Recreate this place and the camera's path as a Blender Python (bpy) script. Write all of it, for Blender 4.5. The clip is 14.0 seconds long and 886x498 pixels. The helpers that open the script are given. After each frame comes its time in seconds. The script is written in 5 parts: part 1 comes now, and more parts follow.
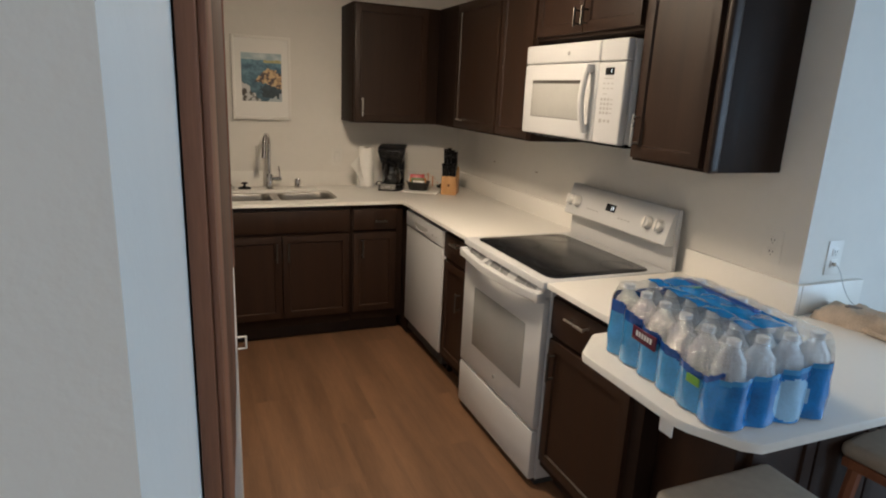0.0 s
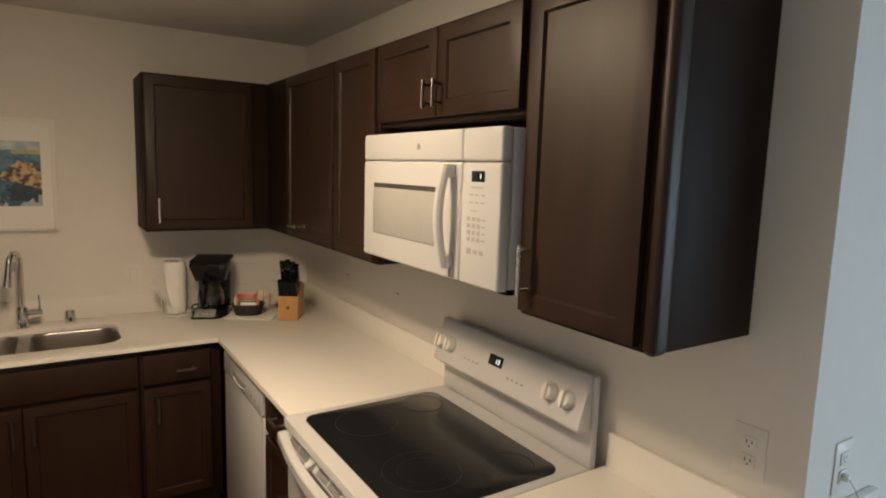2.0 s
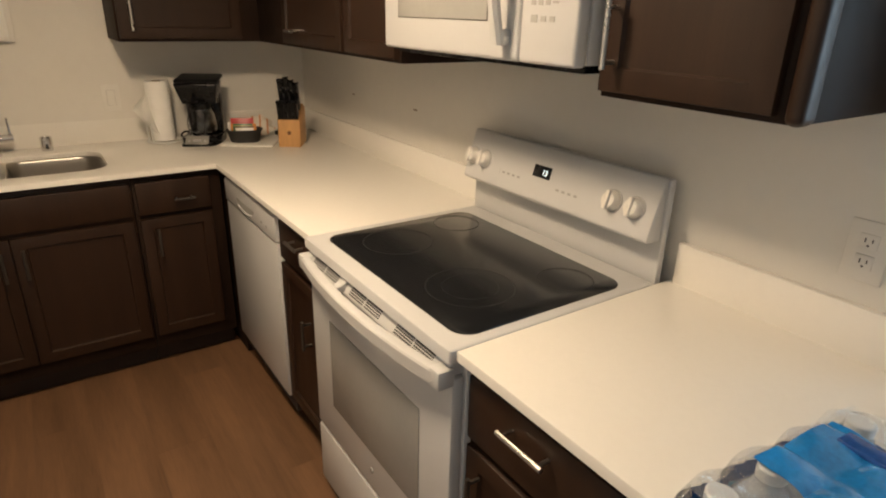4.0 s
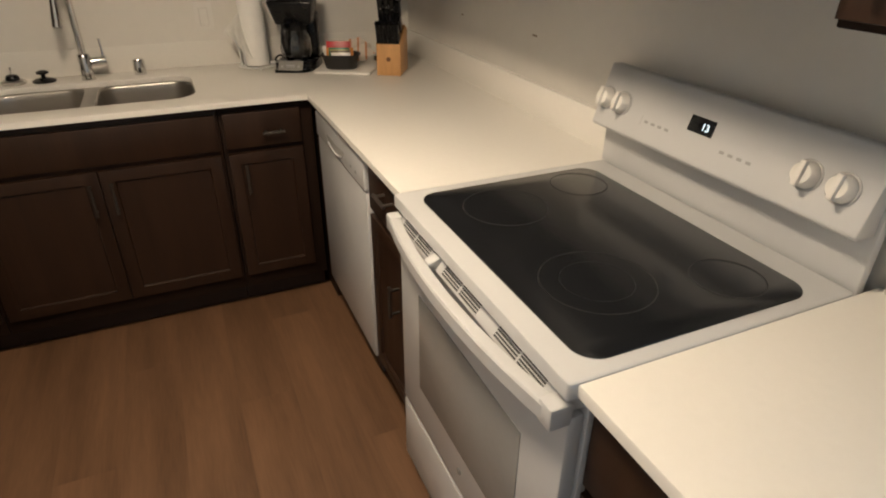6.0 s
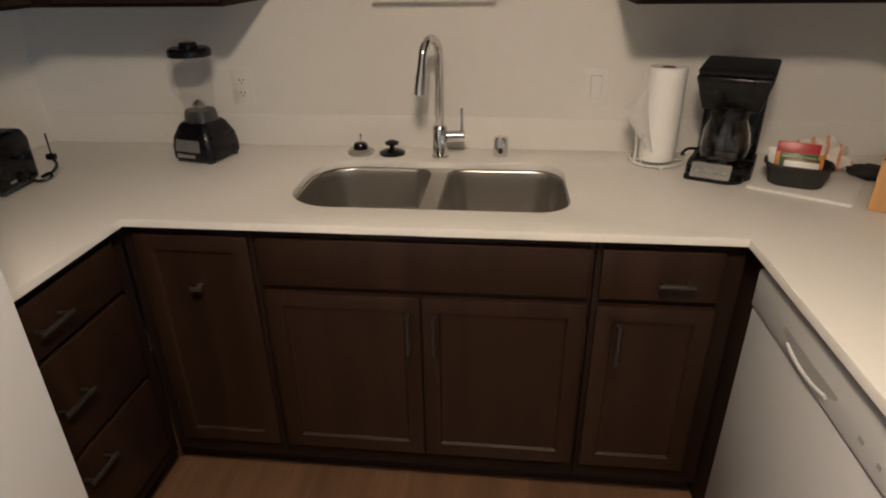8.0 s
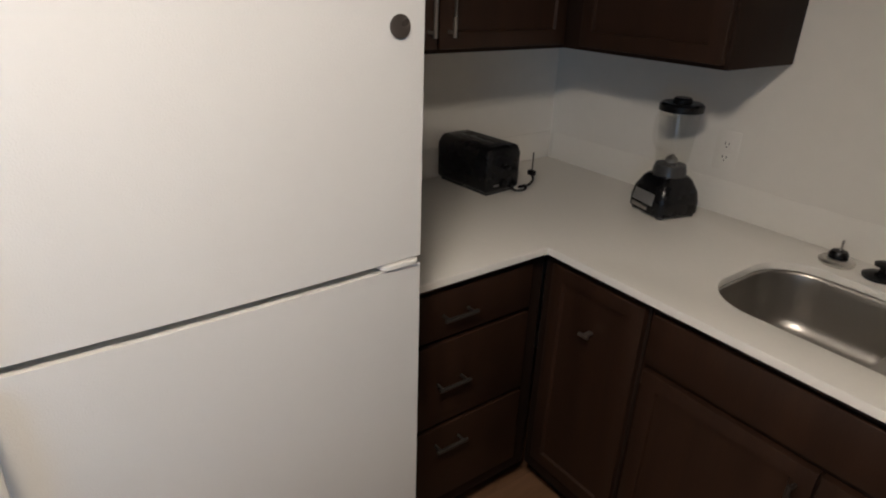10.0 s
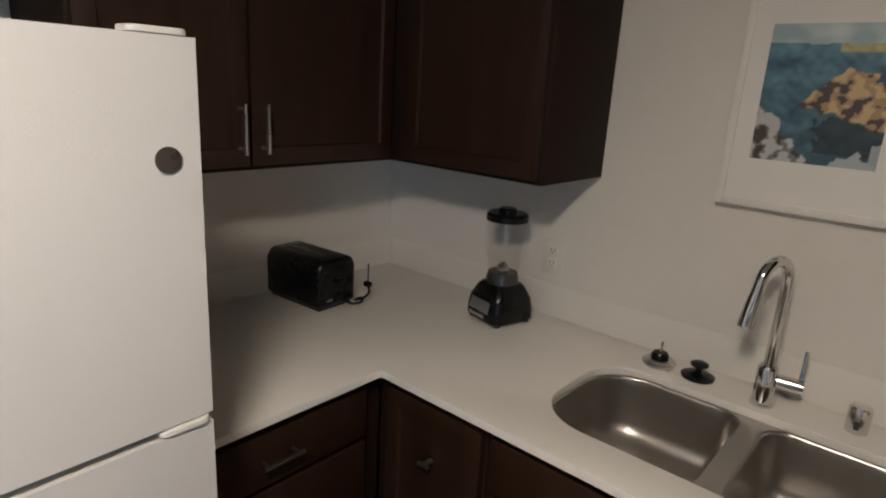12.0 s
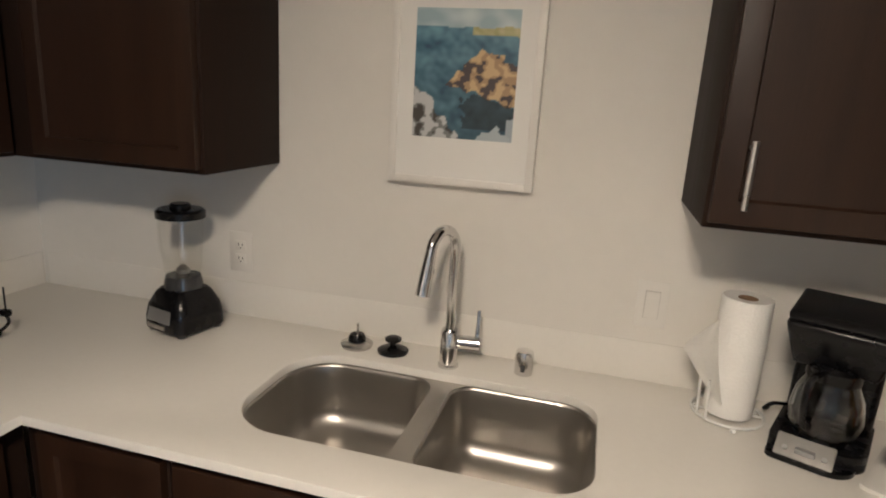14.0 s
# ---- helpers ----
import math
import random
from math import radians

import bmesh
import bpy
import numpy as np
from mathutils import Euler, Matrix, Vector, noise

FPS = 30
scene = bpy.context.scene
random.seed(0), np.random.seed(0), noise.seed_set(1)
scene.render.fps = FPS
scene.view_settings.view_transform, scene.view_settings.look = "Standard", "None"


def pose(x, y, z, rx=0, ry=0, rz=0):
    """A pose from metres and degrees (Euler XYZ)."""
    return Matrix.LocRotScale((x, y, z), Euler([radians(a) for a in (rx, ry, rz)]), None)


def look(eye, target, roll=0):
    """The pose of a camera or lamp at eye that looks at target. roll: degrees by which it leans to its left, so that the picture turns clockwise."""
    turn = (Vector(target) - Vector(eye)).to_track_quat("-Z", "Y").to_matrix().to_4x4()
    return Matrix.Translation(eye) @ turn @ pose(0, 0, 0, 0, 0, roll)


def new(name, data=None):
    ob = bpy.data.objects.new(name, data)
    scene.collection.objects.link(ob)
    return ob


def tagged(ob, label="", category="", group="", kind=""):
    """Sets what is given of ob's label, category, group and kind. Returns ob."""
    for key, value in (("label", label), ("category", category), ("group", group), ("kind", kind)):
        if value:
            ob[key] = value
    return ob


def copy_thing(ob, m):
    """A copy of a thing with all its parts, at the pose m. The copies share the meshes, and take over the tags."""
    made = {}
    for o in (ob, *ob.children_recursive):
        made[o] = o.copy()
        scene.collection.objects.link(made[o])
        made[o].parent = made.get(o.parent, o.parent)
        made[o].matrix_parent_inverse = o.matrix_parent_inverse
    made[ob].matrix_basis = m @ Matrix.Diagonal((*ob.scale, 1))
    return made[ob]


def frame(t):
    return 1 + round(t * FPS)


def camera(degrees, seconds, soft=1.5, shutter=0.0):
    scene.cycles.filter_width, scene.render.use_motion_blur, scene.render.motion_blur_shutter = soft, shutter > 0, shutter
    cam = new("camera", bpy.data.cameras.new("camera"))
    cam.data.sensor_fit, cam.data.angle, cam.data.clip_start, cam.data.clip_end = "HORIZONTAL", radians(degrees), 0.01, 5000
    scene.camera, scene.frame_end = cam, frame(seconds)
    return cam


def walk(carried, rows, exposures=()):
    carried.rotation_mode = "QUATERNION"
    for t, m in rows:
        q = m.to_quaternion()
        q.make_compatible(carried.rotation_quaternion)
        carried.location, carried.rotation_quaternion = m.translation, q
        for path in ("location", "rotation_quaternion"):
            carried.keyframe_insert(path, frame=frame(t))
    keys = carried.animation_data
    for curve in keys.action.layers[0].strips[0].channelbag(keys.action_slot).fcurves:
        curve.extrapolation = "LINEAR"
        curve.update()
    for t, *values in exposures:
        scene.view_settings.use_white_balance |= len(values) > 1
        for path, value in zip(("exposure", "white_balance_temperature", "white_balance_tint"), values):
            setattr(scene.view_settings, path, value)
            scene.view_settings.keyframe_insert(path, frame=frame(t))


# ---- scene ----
cam = camera(73.0, 14.0, soft=2.0)
PATH = [
    (0, (-0.026, 0.133, 1.577), (0.724, 1.917, 1.072), 2.7),
    (0.5, (0.164, 0.377, 1.626), (1.081, 2.109, 1.224), 2.4),
    (1, (0.33, 0.553, 1.676), (1.324, 2.259, 1.36), 2.2),
    (1.5, (0.528, 0.675, 1.692), (1.56, 2.367, 1.424), 2.0),
    (2, (0.574, 0.888, 1.695), (1.651, 2.553, 1.433), 1.8),
    (2.5, (0.594, 1.043, 1.695), (1.719, 2.669, 1.394), 1.5),
    (3, (0.603, 1.086, 1.7), (1.755, 2.671, 1.298), 1.4),
    (3.5, (0.596, 1.117, 1.615), (1.724, 2.671, 1.056), 1.4),
    (4, (0.574, 1.141, 1.508), (1.628, 2.673, 0.773), 1.5),
    (4.2, (0.558, 1.17, 1.496), (1.576, 2.694, 0.695), 1.4),
    (6.3, (0.729, 1.560, 1.482), (1.380, 3.183, 0.507), 0.2),
    (6.5, (0.701, 1.676, 1.479), (1.302, 3.319, 0.505), -0.1),
    (7, (0.634, 1.951, 1.424), (1.064, 3.651, 0.463), -0.5),
    (7.5, (0.598, 2.143, 1.428), (0.769, 3.907, 0.502), -0.8),
    (8, (0.618, 2.383, 1.478), (0.421, 4.168, 0.596), -0.8),
    (8.5, (0.643, 2.604, 1.506), (-0.056, 4.248, 0.606), -1.0),
    (9, (0.644, 2.621, 1.528), (-0.44, 4.043, 0.633), -0.5),
    (9.2, (0.662, 2.603, 1.526), (-0.525, 3.933, 0.619), 0.3),
    (11.3, (0.683, 2.535, 1.596), (-0.945, 3.511, 0.966), 2.9),
    (11.5, (0.662, 2.586, 1.6), (-0.895, 3.694, 1.007), 3.2),
    (12, (0.656, 2.7, 1.593), (-0.593, 4.17, 1.063), 3.5),
    (12.5, (0.696, 2.785, 1.579), (-0.104, 4.544, 1.063), 3.5),
    (13, (0.765, 2.827, 1.567), (0.349, 4.714, 1.05), 3.6),
    (13.5, (0.833, 2.826, 1.546), (0.521, 4.74, 1.056), 3.4),
    (14, (0.732, 2.817, 1.562), (0.25, 4.696, 1.075), 3.5),
]
EXPOSURES = [(0.0, -0.04, 6350, 10), (0.8, -0.19, 6700, 10), (1.5, -0.26, 7000, 11), (3.0, -0.05, 7300, 12), (4.2, 0.1, 7250, 11), (6.5, 0.02, 6250, 9), (7.5, 0.12, 6100, 11), (8.0, 0.12, 6150, 12), (9.0, 0.05, 5600, 10), (9.2, 0.02, 5600, 10), (11.5, -0.38, 5600, 10), (12.2, -0.02, 5700, 10), (13.0, 0.43, 5850, 10), (14.0, 0.42, 5850, 10)]
walk(cam, [(t, look(eye, target, roll)) for t, eye, target, roll in PATH], EXPOSURES)

# ---- plan: x right, y towards the sink wall ----
XR, XL, YB, YE = 1.80, -0.95, 4.27, 1.43   # range wall, fridge wall, sink wall, end of the range wall
FL, ZC, CEIL = 0.04, 0.915, 2.36           # floor, worktop, ceiling
XF, YF, XLF = 1.155, 3.625, -0.303         # worktop edges: range run, sink run, fridge run
ZU, ZT = 1.367, 2.09                       # wall cabinets' bottom and top

# ---- world and lamps ----
world = bpy.data.worlds.new("sky")
scene.world = world
world.use_nodes = True
wn = world.node_tree
sky = wn.nodes.new("ShaderNodeTexSky")
sky.sky_type, sky.sun_disc = "NISHITA", False
sky.sun_elevation, sky.sun_rotation = radians(40), radians(200)
wn.nodes["Background"].inputs[1].default_value = 0.12
wn.links.new(sky.outputs[0], wn.nodes["Background"].inputs[0])


def area(name, m, sx, sy, watts, colour, shape="RECTANGLE", spread=180):
    d = bpy.data.lights.new(name, "AREA")
    d.shape, d.size, d.energy, d.color, d.spread = shape, sx, watts, colour, radians(spread)
    if shape in ("RECTANGLE", "ELLIPSE"):
        d.size_y = sy
    ob = new(name, d)
    ob.matrix_world = m
    return ob


LAMP = (0.62, 2.42)
# unseen fill light, added to brighten the hallway wall
area("hall_fill_light", pose(-0.9, -1.3, CEIL - 0.09), 0.3, 0.3, 25, (1.0, 0.92, 0.82), "DISK")
area("window_daylight", look((4.05, -1.2, 1.25), (0, 0.6, 1.1)), 2.3, 1.8, 68, (0.53, 0.76, 1.0))

# ---- small tools ----
BASE = {}


def thing(name, loc, label, category, rz=0.0, group="", kind="", local=False):
    ob = new(name)
    ob.empty_display_size = 0.05
    ob.matrix_world = pose(*loc, 0, 0, rz)
    BASE[ob] = Vector((0, 0, 0)) if (local or rz) else Vector(loc)
    return tagged(ob, label, category, group, kind)


def mesh_of(name, bm, mat, base, sharp=0.6):
    bmesh.ops.recalc_face_normals(bm, faces=bm.faces[:])
    for e in bm.edges:
        if len(e.link_faces) == 2:
            e.smooth = e.calc_face_angle(0.0) < sharp
    for f in bm.faces:
        f.smooth = True
    me = bpy.data.meshes.new(name)
    bm.to_mesh(me)
    bm.free()
    me.transform(Matrix.Translation(-base))
    for m in (mat if isinstance(mat, (list, tuple)) else [mat]):
        me.materials.append(m)
    return me


def part(name, bm, mat, parent, label="", kind=""):
    ob = new(name, mesh_of(name, bm, mat, BASE[parent]))
    ob.parent = parent
    BASE[ob] = BASE[parent]
    return tagged(ob, label, "", "", kind)


def solid(name, bm, mat, label, category, loc=(0, 0, 0), kind="", group=""):
    ob = new(name, mesh_of(name, bm, mat, Vector(loc)))
    ob.location = loc
    BASE[ob] = Vector(loc)
    return tagged(ob, label, category, group, kind)


def bx(bm, x0, x1, y0, y1, z0, z1, b=0.0, seg=2, m=None):
    r = bmesh.ops.create_cube(bm, size=1.0)
    vs = r["verts"]
    for v in vs:
        v.co = Vector((x0 + (v.co.x + 0.5) * (x1 - x0), y0 + (v.co.y + 0.5) * (y1 - y0), z0 + (v.co.z + 0.5) * (z1 - z0)))
        if m:
            v.co = m @ v.co
    if b:
        es = list({e for v in vs for e in v.link_edges})
        bmesh.ops.bevel(bm, geom=es, offset=b, segments=seg, profile=0.5, affect="EDGES", clamp_overlap=True)
    return bm


def box(*a, **k):
    return bx(bmesh.new(), *a, **k)


def lathe(bm, prof, n=24, c=(0, 0, 0), m=None, cap=True):
    rings = []
    for r, z in prof:
        ring = []
        for i in range(n):
            a = 2 * math.pi * i / n
            p = Vector((c[0] + r * math.cos(a), c[1] + r * math.sin(a), c[2] + z))
            ring.append(bm.verts.new(m @ p if m else p))
        rings.append(ring)
    for a, b in zip(rings, rings[1:]):
        for i in range(n):
            bm.faces.new((a[i], a[(i + 1) % n], b[(i + 1) % n], b[i]))
    if cap:
        bm.faces.new(rings[0])
        bm.faces.new(rings[-1])
    return bm


def tube(bm, pts, r, n=10, closed=False, flat=1.0):
    pts = [Vector(p) for p in pts]
    rings, up = [], None
    for i, p in enumerate(pts):
        a = pts[i - 1] if (i or closed) else p
        b = pts[(i + 1) % len(pts)] if (closed or i < len(pts) - 1) else p
        d = (b - a).normalized()
        if up is None:
            up = d.orthogonal().normalized()
        up = (up - d * up.dot(d)).normalized()
        s = d.cross(up)
        rr = r[i] if isinstance(r, (list, tuple)) else r
        rings.append([bm.verts.new(p + up * rr * math.cos(2 * math.pi * k / n) + s * rr * flat * math.sin(2 * math.pi * k / n)) for k in range(n)])
    pairs = list(zip(rings, rings[1:])) + ([(rings[-1], rings[0])] if closed else [])
    for a, b in pairs:
        for k in range(n):
            bm.faces.new((a[k], a[(k + 1) % n], b[(k + 1) % n], b[k]))
    if not closed:
        bm.faces.new(rings[0])
        bm.faces.new(rings[-1])
    return bm


def smooth_path(pts, n=8):
    pts = [Vector(p) for p in pts]
    out = []
    for i in range(len(pts) - 1):
        p0, p1, p2, p3 = pts[max(i - 1, 0)], pts[i], pts[i + 1], pts[min(i + 2, len(pts) - 1)]
        for k in range(n):
            t = k / n
            out.append(0.5 * ((2 * p1) + (p2 - p0) * t + (2 * p0 - 5 * p1 + 4 * p2 - p3) * t * t + (3 * p1 - p0 - 3 * p2 + p3) * t ** 3))
    return out + [pts[-1]]


def round_rect(x0, x1, y0, y1, r, n=8):
    rs = r if isinstance(r, (list, tuple)) else [r] * 4
    out = []
    for (cx, cy, a0), q in zip(((x1, y1, 0), (x0, y1, 90), (x0, y0, 180), (x1, y0, 270)), rs):
        sx, sy = (-1 if cx == x1 else 1), (-1 if cy == y1 else 1)
        for k in range(n + 1):
            a = radians(a0 + 90 * k / n)
            out.append((cx + sx * q + q * math.cos(a), cy + sy * q + q * math.sin(a)))
    return out


def slab(bm, outer, z0, z1, holes=(), bevel=0.0):
    """A flat plate of any outline, with holes."""
    edges = []
    for loop in (outer, *holes):
        vs = [bm.verts.new((x, y, z1)) for x, y in loop]
        edges += [bm.edges.new((vs[i], vs[(i + 1) % len(vs)])) for i in range(len(vs))]
    r = bmesh.ops.triangle_fill(bm, use_beauty=True, edges=edges, normal=(0, 0, 1))
    faces = [g for g in r["geom"] if isinstance(g, bmesh.types.BMFace)]
    ex = bmesh.ops.extrude_face_region(bm, geom=faces)
    for v in [g for g in ex["geom"] if isinstance(g, bmesh.types.BMVert)]:
        v.co.z = z0
    if bevel:
        es = [e for e in edges if e.is_valid]
        bmesh.ops.bevel(bm, geom=es, offset=bevel, segments=2, profile=0.5, affect="EDGES")
    return bm


# ---- materials ----
def mat(name, colour, rough=0.5, metal=0.0, spec=0.5, var=0.06, scale=6.0, bump=0.0, bscale=200.0, coat=0.0, stretch=None, rvar=0.08):
    m = bpy.data.materials.new(name)
    m.use_nodes = True
    n, l = m.node_tree.nodes, m.node_tree.links
    p = n["Principled BSDF"]
    p.inputs["Metallic"].default_value = metal
    p.inputs["Specular IOR Level"].default_value = spec
    p.inputs["Coat Weight"].default_value = coat
    p.inputs["Coat Roughness"].default_value = 0.1
    tc = n.new("ShaderNodeTexCoord")
    mp = n.new("ShaderNodeMapping")
    mp.inputs["Scale"].default_value = stretch or (1, 1, 1)
    l.new(tc.outputs["Object"], mp.inputs[0])
    a, b = n.new("ShaderNodeTexNoise"), n.new("ShaderNodeTexNoise")
    a.inputs["Scale"].default_value, a.inputs["Detail"].default_value = scale, 4
    b.inputs["Scale"].default_value, b.inputs["Detail"].default_value = scale * 11, 5
    l.new(mp.outputs[0], a.inputs[0]), l.new(mp.outputs[0], b.inputs[0])
    mixf = n.new("ShaderNodeMath")
    mixf.operation = "MULTIPLY_ADD"
    mixf.inputs[1].default_value = 0.4
    l.new(b.outputs[0], mixf.inputs[0]), l.new(a.outputs[0], mixf.inputs[2])
    ramp = n.new("ShaderNodeMapRange")
    ramp.inputs[1].default_value, ramp.inputs[2].default_value = 0.45, 0.95
    l.new(mixf.outputs[0], ramp.inputs[0])
    mix = n.new("ShaderNodeMix")
    mix.data_type = "RGBA"
    c = Vector(colour)
    mix.inputs["A"].default_value = (*(c * (1 - var)), 1)
    mix.inputs["B"].default_value = (*[min(1, v) for v in c * (1 + var)], 1)
    l.new(ramp.outputs[0], mix.inputs["Factor"])
    l.new(mix.outputs["Result"], p.inputs["Base Color"])
    rr = n.new("ShaderNodeMapRange")
    rr.inputs[3].default_value, rr.inputs[4].default_value = max(0.02, rough - rvar), min(1, rough + rvar)
    l.new(a.outputs[0], rr.inputs[0])
    l.new(rr.outputs[0], p.inputs["Roughness"])
    if bump:
        t = n.new("ShaderNodeTexNoise")
        t.inputs["Scale"].default_value, t.inputs["Detail"].default_value = bscale, 3
        l.new(mp.outputs[0], t.inputs[0])
        bn = n.new("ShaderNodeBump")
        bn.inputs["Strength"].default_value, bn.inputs["Distance"].default_value = bump, 0.002
        l.new(t.outputs[0], bn.inputs["Height"])
        l.new(bn.outputs[0], p.inputs["Normal"])
    return m


def glass(name, colour=(1, 1, 1), rough=0.02, ior=1.45):
    m = bpy.data.materials.new(name)
    m.use_nodes = True
    p = m.node_tree.nodes["Principled BSDF"]
    p.inputs["Base Color"].default_value = (*colour, 1)
    p.inputs["Roughness"].default_value, p.inputs["IOR"].default_value = rough, ior
    p.inputs["Transmission Weight"].default_value = 1.0
    return m


def glow(name, colour, strength):
    m = bpy.data.materials.new(name)
    m.use_nodes = True
    p = m.node_tree.nodes["Principled BSDF"]
    p.inputs["Base Color"].default_value = (*colour, 1)
    p.inputs["Emission Color"].default_value = (*colour, 1)
    p.inputs["Emission Strength"].default_value = strength
    return m


PAINT = mat("wall_paint", (0.74, 0.716, 0.672), 0.75, spec=0.3, var=0.03, scale=2.5, bump=0.12, bscale=260)
CEILP = mat("ceiling_paint", (0.72, 0.70, 0.66), 0.85, spec=0.2, var=0.03, scale=3, bump=0.35, bscale=150)
QUARTZ = mat("white_quartz", (0.785, 0.762, 0.715), 0.34, var=0.012, scale=60, rvar=0.04)
WHITE = mat("white_enamel", (0.57, 0.575, 0.58), 0.28, var=0.015, scale=5, rvar=0.0)
WHITETEX = mat("fridge_white", (0.68, 0.67, 0.65), 0.48, spec=0.3, var=0.015, scale=5, bump=0.25, bscale=420)
DARKNI = mat("dark_pull", (0.10, 0.09, 0.08), 0.4, 0.8)
WHITEPL = mat("white_plastic", (0.76, 0.74, 0.70), 0.4, var=0.02)
GREYPL = mat("grey_plastic", (0.30, 0.30, 0.30), 0.5)
BLACKPL = mat("black_plastic", (0.005, 0.005, 0.006), 0.27, spec=0.3, var=0.15, scale=30, rvar=0.04)
PLATE = mat("wall_plate_plastic", (0.745, 0.72, 0.675), 0.5, var=0.01)
BLACKGL = mat("black_glass", (0.011, 0.012, 0.014), 0.20, spec=0.4, var=0.05, rvar=0.008)
DARKGAP = mat("dark_gasket", (0.05, 0.05, 0.05), 0.7)
STEEL = mat("brushed_steel", (0.47, 0.45, 0.42), 0.34, 1.0, var=0.02, scale=6, rvar=0.005, stretch=(1, 4, 4))
CHROME = mat("chrome", (0.72, 0.71, 0.70), 0.10, 1.0, var=0.02, rvar=0.03)
NICKEL = mat("satin_nickel", (0.55, 0.53, 0.50), 0.28, 1.0, var=0.03)
WOODDARK = mat("espresso_wood", (0.0260, 0.0120, 0.0063), 0.46, spec=0.36, var=0.26, scale=4, bump=0.08, bscale=90, stretch=(7, 7, 0.5))
WOODSIDE = mat("espresso_laminate", (0.0200, 0.0110, 0.0075), 0.62, spec=0.14, var=0.18, scale=4, bump=0.06, bscale=90, stretch=(7, 7, 0.5))
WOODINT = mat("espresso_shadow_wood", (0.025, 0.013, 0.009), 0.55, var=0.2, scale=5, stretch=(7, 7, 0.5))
WOODRED = mat("red_brown_wood", (0.26, 0.098, 0.048), 0.45, var=0.35, scale=5, bump=0.2, bscale=60, stretch=(6, 6, 0.4))
BLOCKW = mat("pale_oak", (0.55, 0.30, 0.12), 0.5, var=0.12, scale=9, stretch=(6, 6, 0.6))
BEIGE = mat("beige_fabric", (0.42, 0.36, 0.29), 0.9, var=0.08, scale=40, bump=0.5, bscale=500)


def floor_material():
    m = mat("vinyl_plank", (0.165, 0.088, 0.048), 0.42, var=0.30, scale=2.4, bump=0.15, bscale=70, stretch=(6, 0.45, 1))
    n, l = m.node_tree.nodes, m.node_tree.links
    info = n.new("ShaderNodeObjectInfo")
    hsv = n.new("ShaderNodeHueSaturation")
    mr = n.new("ShaderNodeMapRange")
    mr.inputs[3].default_value, mr.inputs[4].default_value = 0.95, 1.05
    l.new(info.outputs["Random"], mr.inputs[0])
    shift = n.new("ShaderNodeVectorMath")
    shift.operation = "MULTIPLY_ADD"
    shift.inputs[1].default_value = (37, 61, 13)
    l.new(info.outputs["Random"], shift.inputs[0])
    mp = n["Mapping"]
    l.new(n["Texture Coordinate"].outputs["Object"], shift.inputs[2])
    l.new(shift.outputs[0], mp.inputs[0])
    l.new(mr.outputs[0], hsv.inputs["Value"])
    p = n["Principled BSDF"]
    src = p.inputs["Base Color"].links[0].from_socket
    l.new(src, hsv.inputs["Color"])
    l.new(hsv.outputs[0], p.inputs["Base Color"])
    return m


PLANK = floor_material()

# ---- structure ----
ROOM = (-2.2, 4.2, -3.6)   # living room: x from, x to, y from
floor = solid("floor", box(ROOM[0], ROOM[1], ROOM[2], YB + 0.1, FL - 0.1, FL - 0.006), mat("subfloor", (0.09, 0.05, 0.03), 0.7), "dark wood-look vinyl plank floor, subfloor", "floor", kind="structure")


def wall(name, x0, x1, y0, y1, z0=FL - 0.1, z1=CEIL, label="off-white painted wall"):
    return solid(name, box(x0, x1, y0, y1, z0, z1), PAINT, label, "wall", kind="structure")


wall("wall_north", XL - 0.12, XR + 0.12, YB, YB + 0.12, label="off-white painted wall behind the sink")
bm = box(XR, XR + 0.12, YE, YB, FL - 0.1, CEIL)
east = solid("wall_east", bm, PAINT, "off-white painted wall behind the range", "wall", kind="structure")
wall("wall_end", XR + 0.12, ROOM[1] + 0.12, YE, YE + 0.12, label="off-white wall facing the living room, lit by daylight")
wall("wall_west", XL - 0.12, XL, 2.12, YB, label="off-white wall behind the refrigerator")
wall("wall_hall", XL - 0.12, -0.036, 0.219, 2.0, label="off-white hallway wall with square corner")
bm = slab(bmesh.new(), [(XL - 0.12, 2.0), (0.030, 2.0)] + [(0.030 + 0.038 * math.sin(a), 2.038 - 0.038 * math.cos(a)) for a in [math.pi / 2 * k / 8 for k in range(1, 9)]] + [(0.068, 2.12), (XL - 0.12, 2.12)], FL - 0.1, CEIL)
solid("wall_stub", bm, PAINT, "off-white wall end with rounded corner beside the refrigerator", "wall", kind="structure")
wall("wall_far_west", ROOM[0] - 0.12, ROOM[0], ROOM[2], 2.05)
wall("wall_hall_back", ROOM[0], XL - 0.12, 1.93, 2.05)
wall("wall_south", ROOM[0] - 0.12, ROOM[1] + 0.12, ROOM[2] - 0.12, ROOM[2])
# daylight wall with its window opening
WY0, WY1, WZ0, WZ1 = -2.5, 0.1, 0.25, 2.15
wall("wall_window_low", ROOM[1], ROOM[1] + 0.12, ROOM[2], YE, FL - 0.1, WZ0)
wall("wall_window_high", ROOM[1], ROOM[1] + 0.12, ROOM[2], YE, WZ1, CEIL)
wall("wall_window_south", ROOM[1], ROOM[1] + 0.12, ROOM[2], WY0, WZ0, WZ1)
wall("wall_window_north", ROOM[1], ROOM[1] + 0.12, WY1, YE, WZ0, WZ1)
win = thing("window_1", (ROOM[1] + 0.06, (WY0 + WY1) / 2, WZ0), "large white-framed living room window", "window", kind="structure")
bm = bmesh.new()
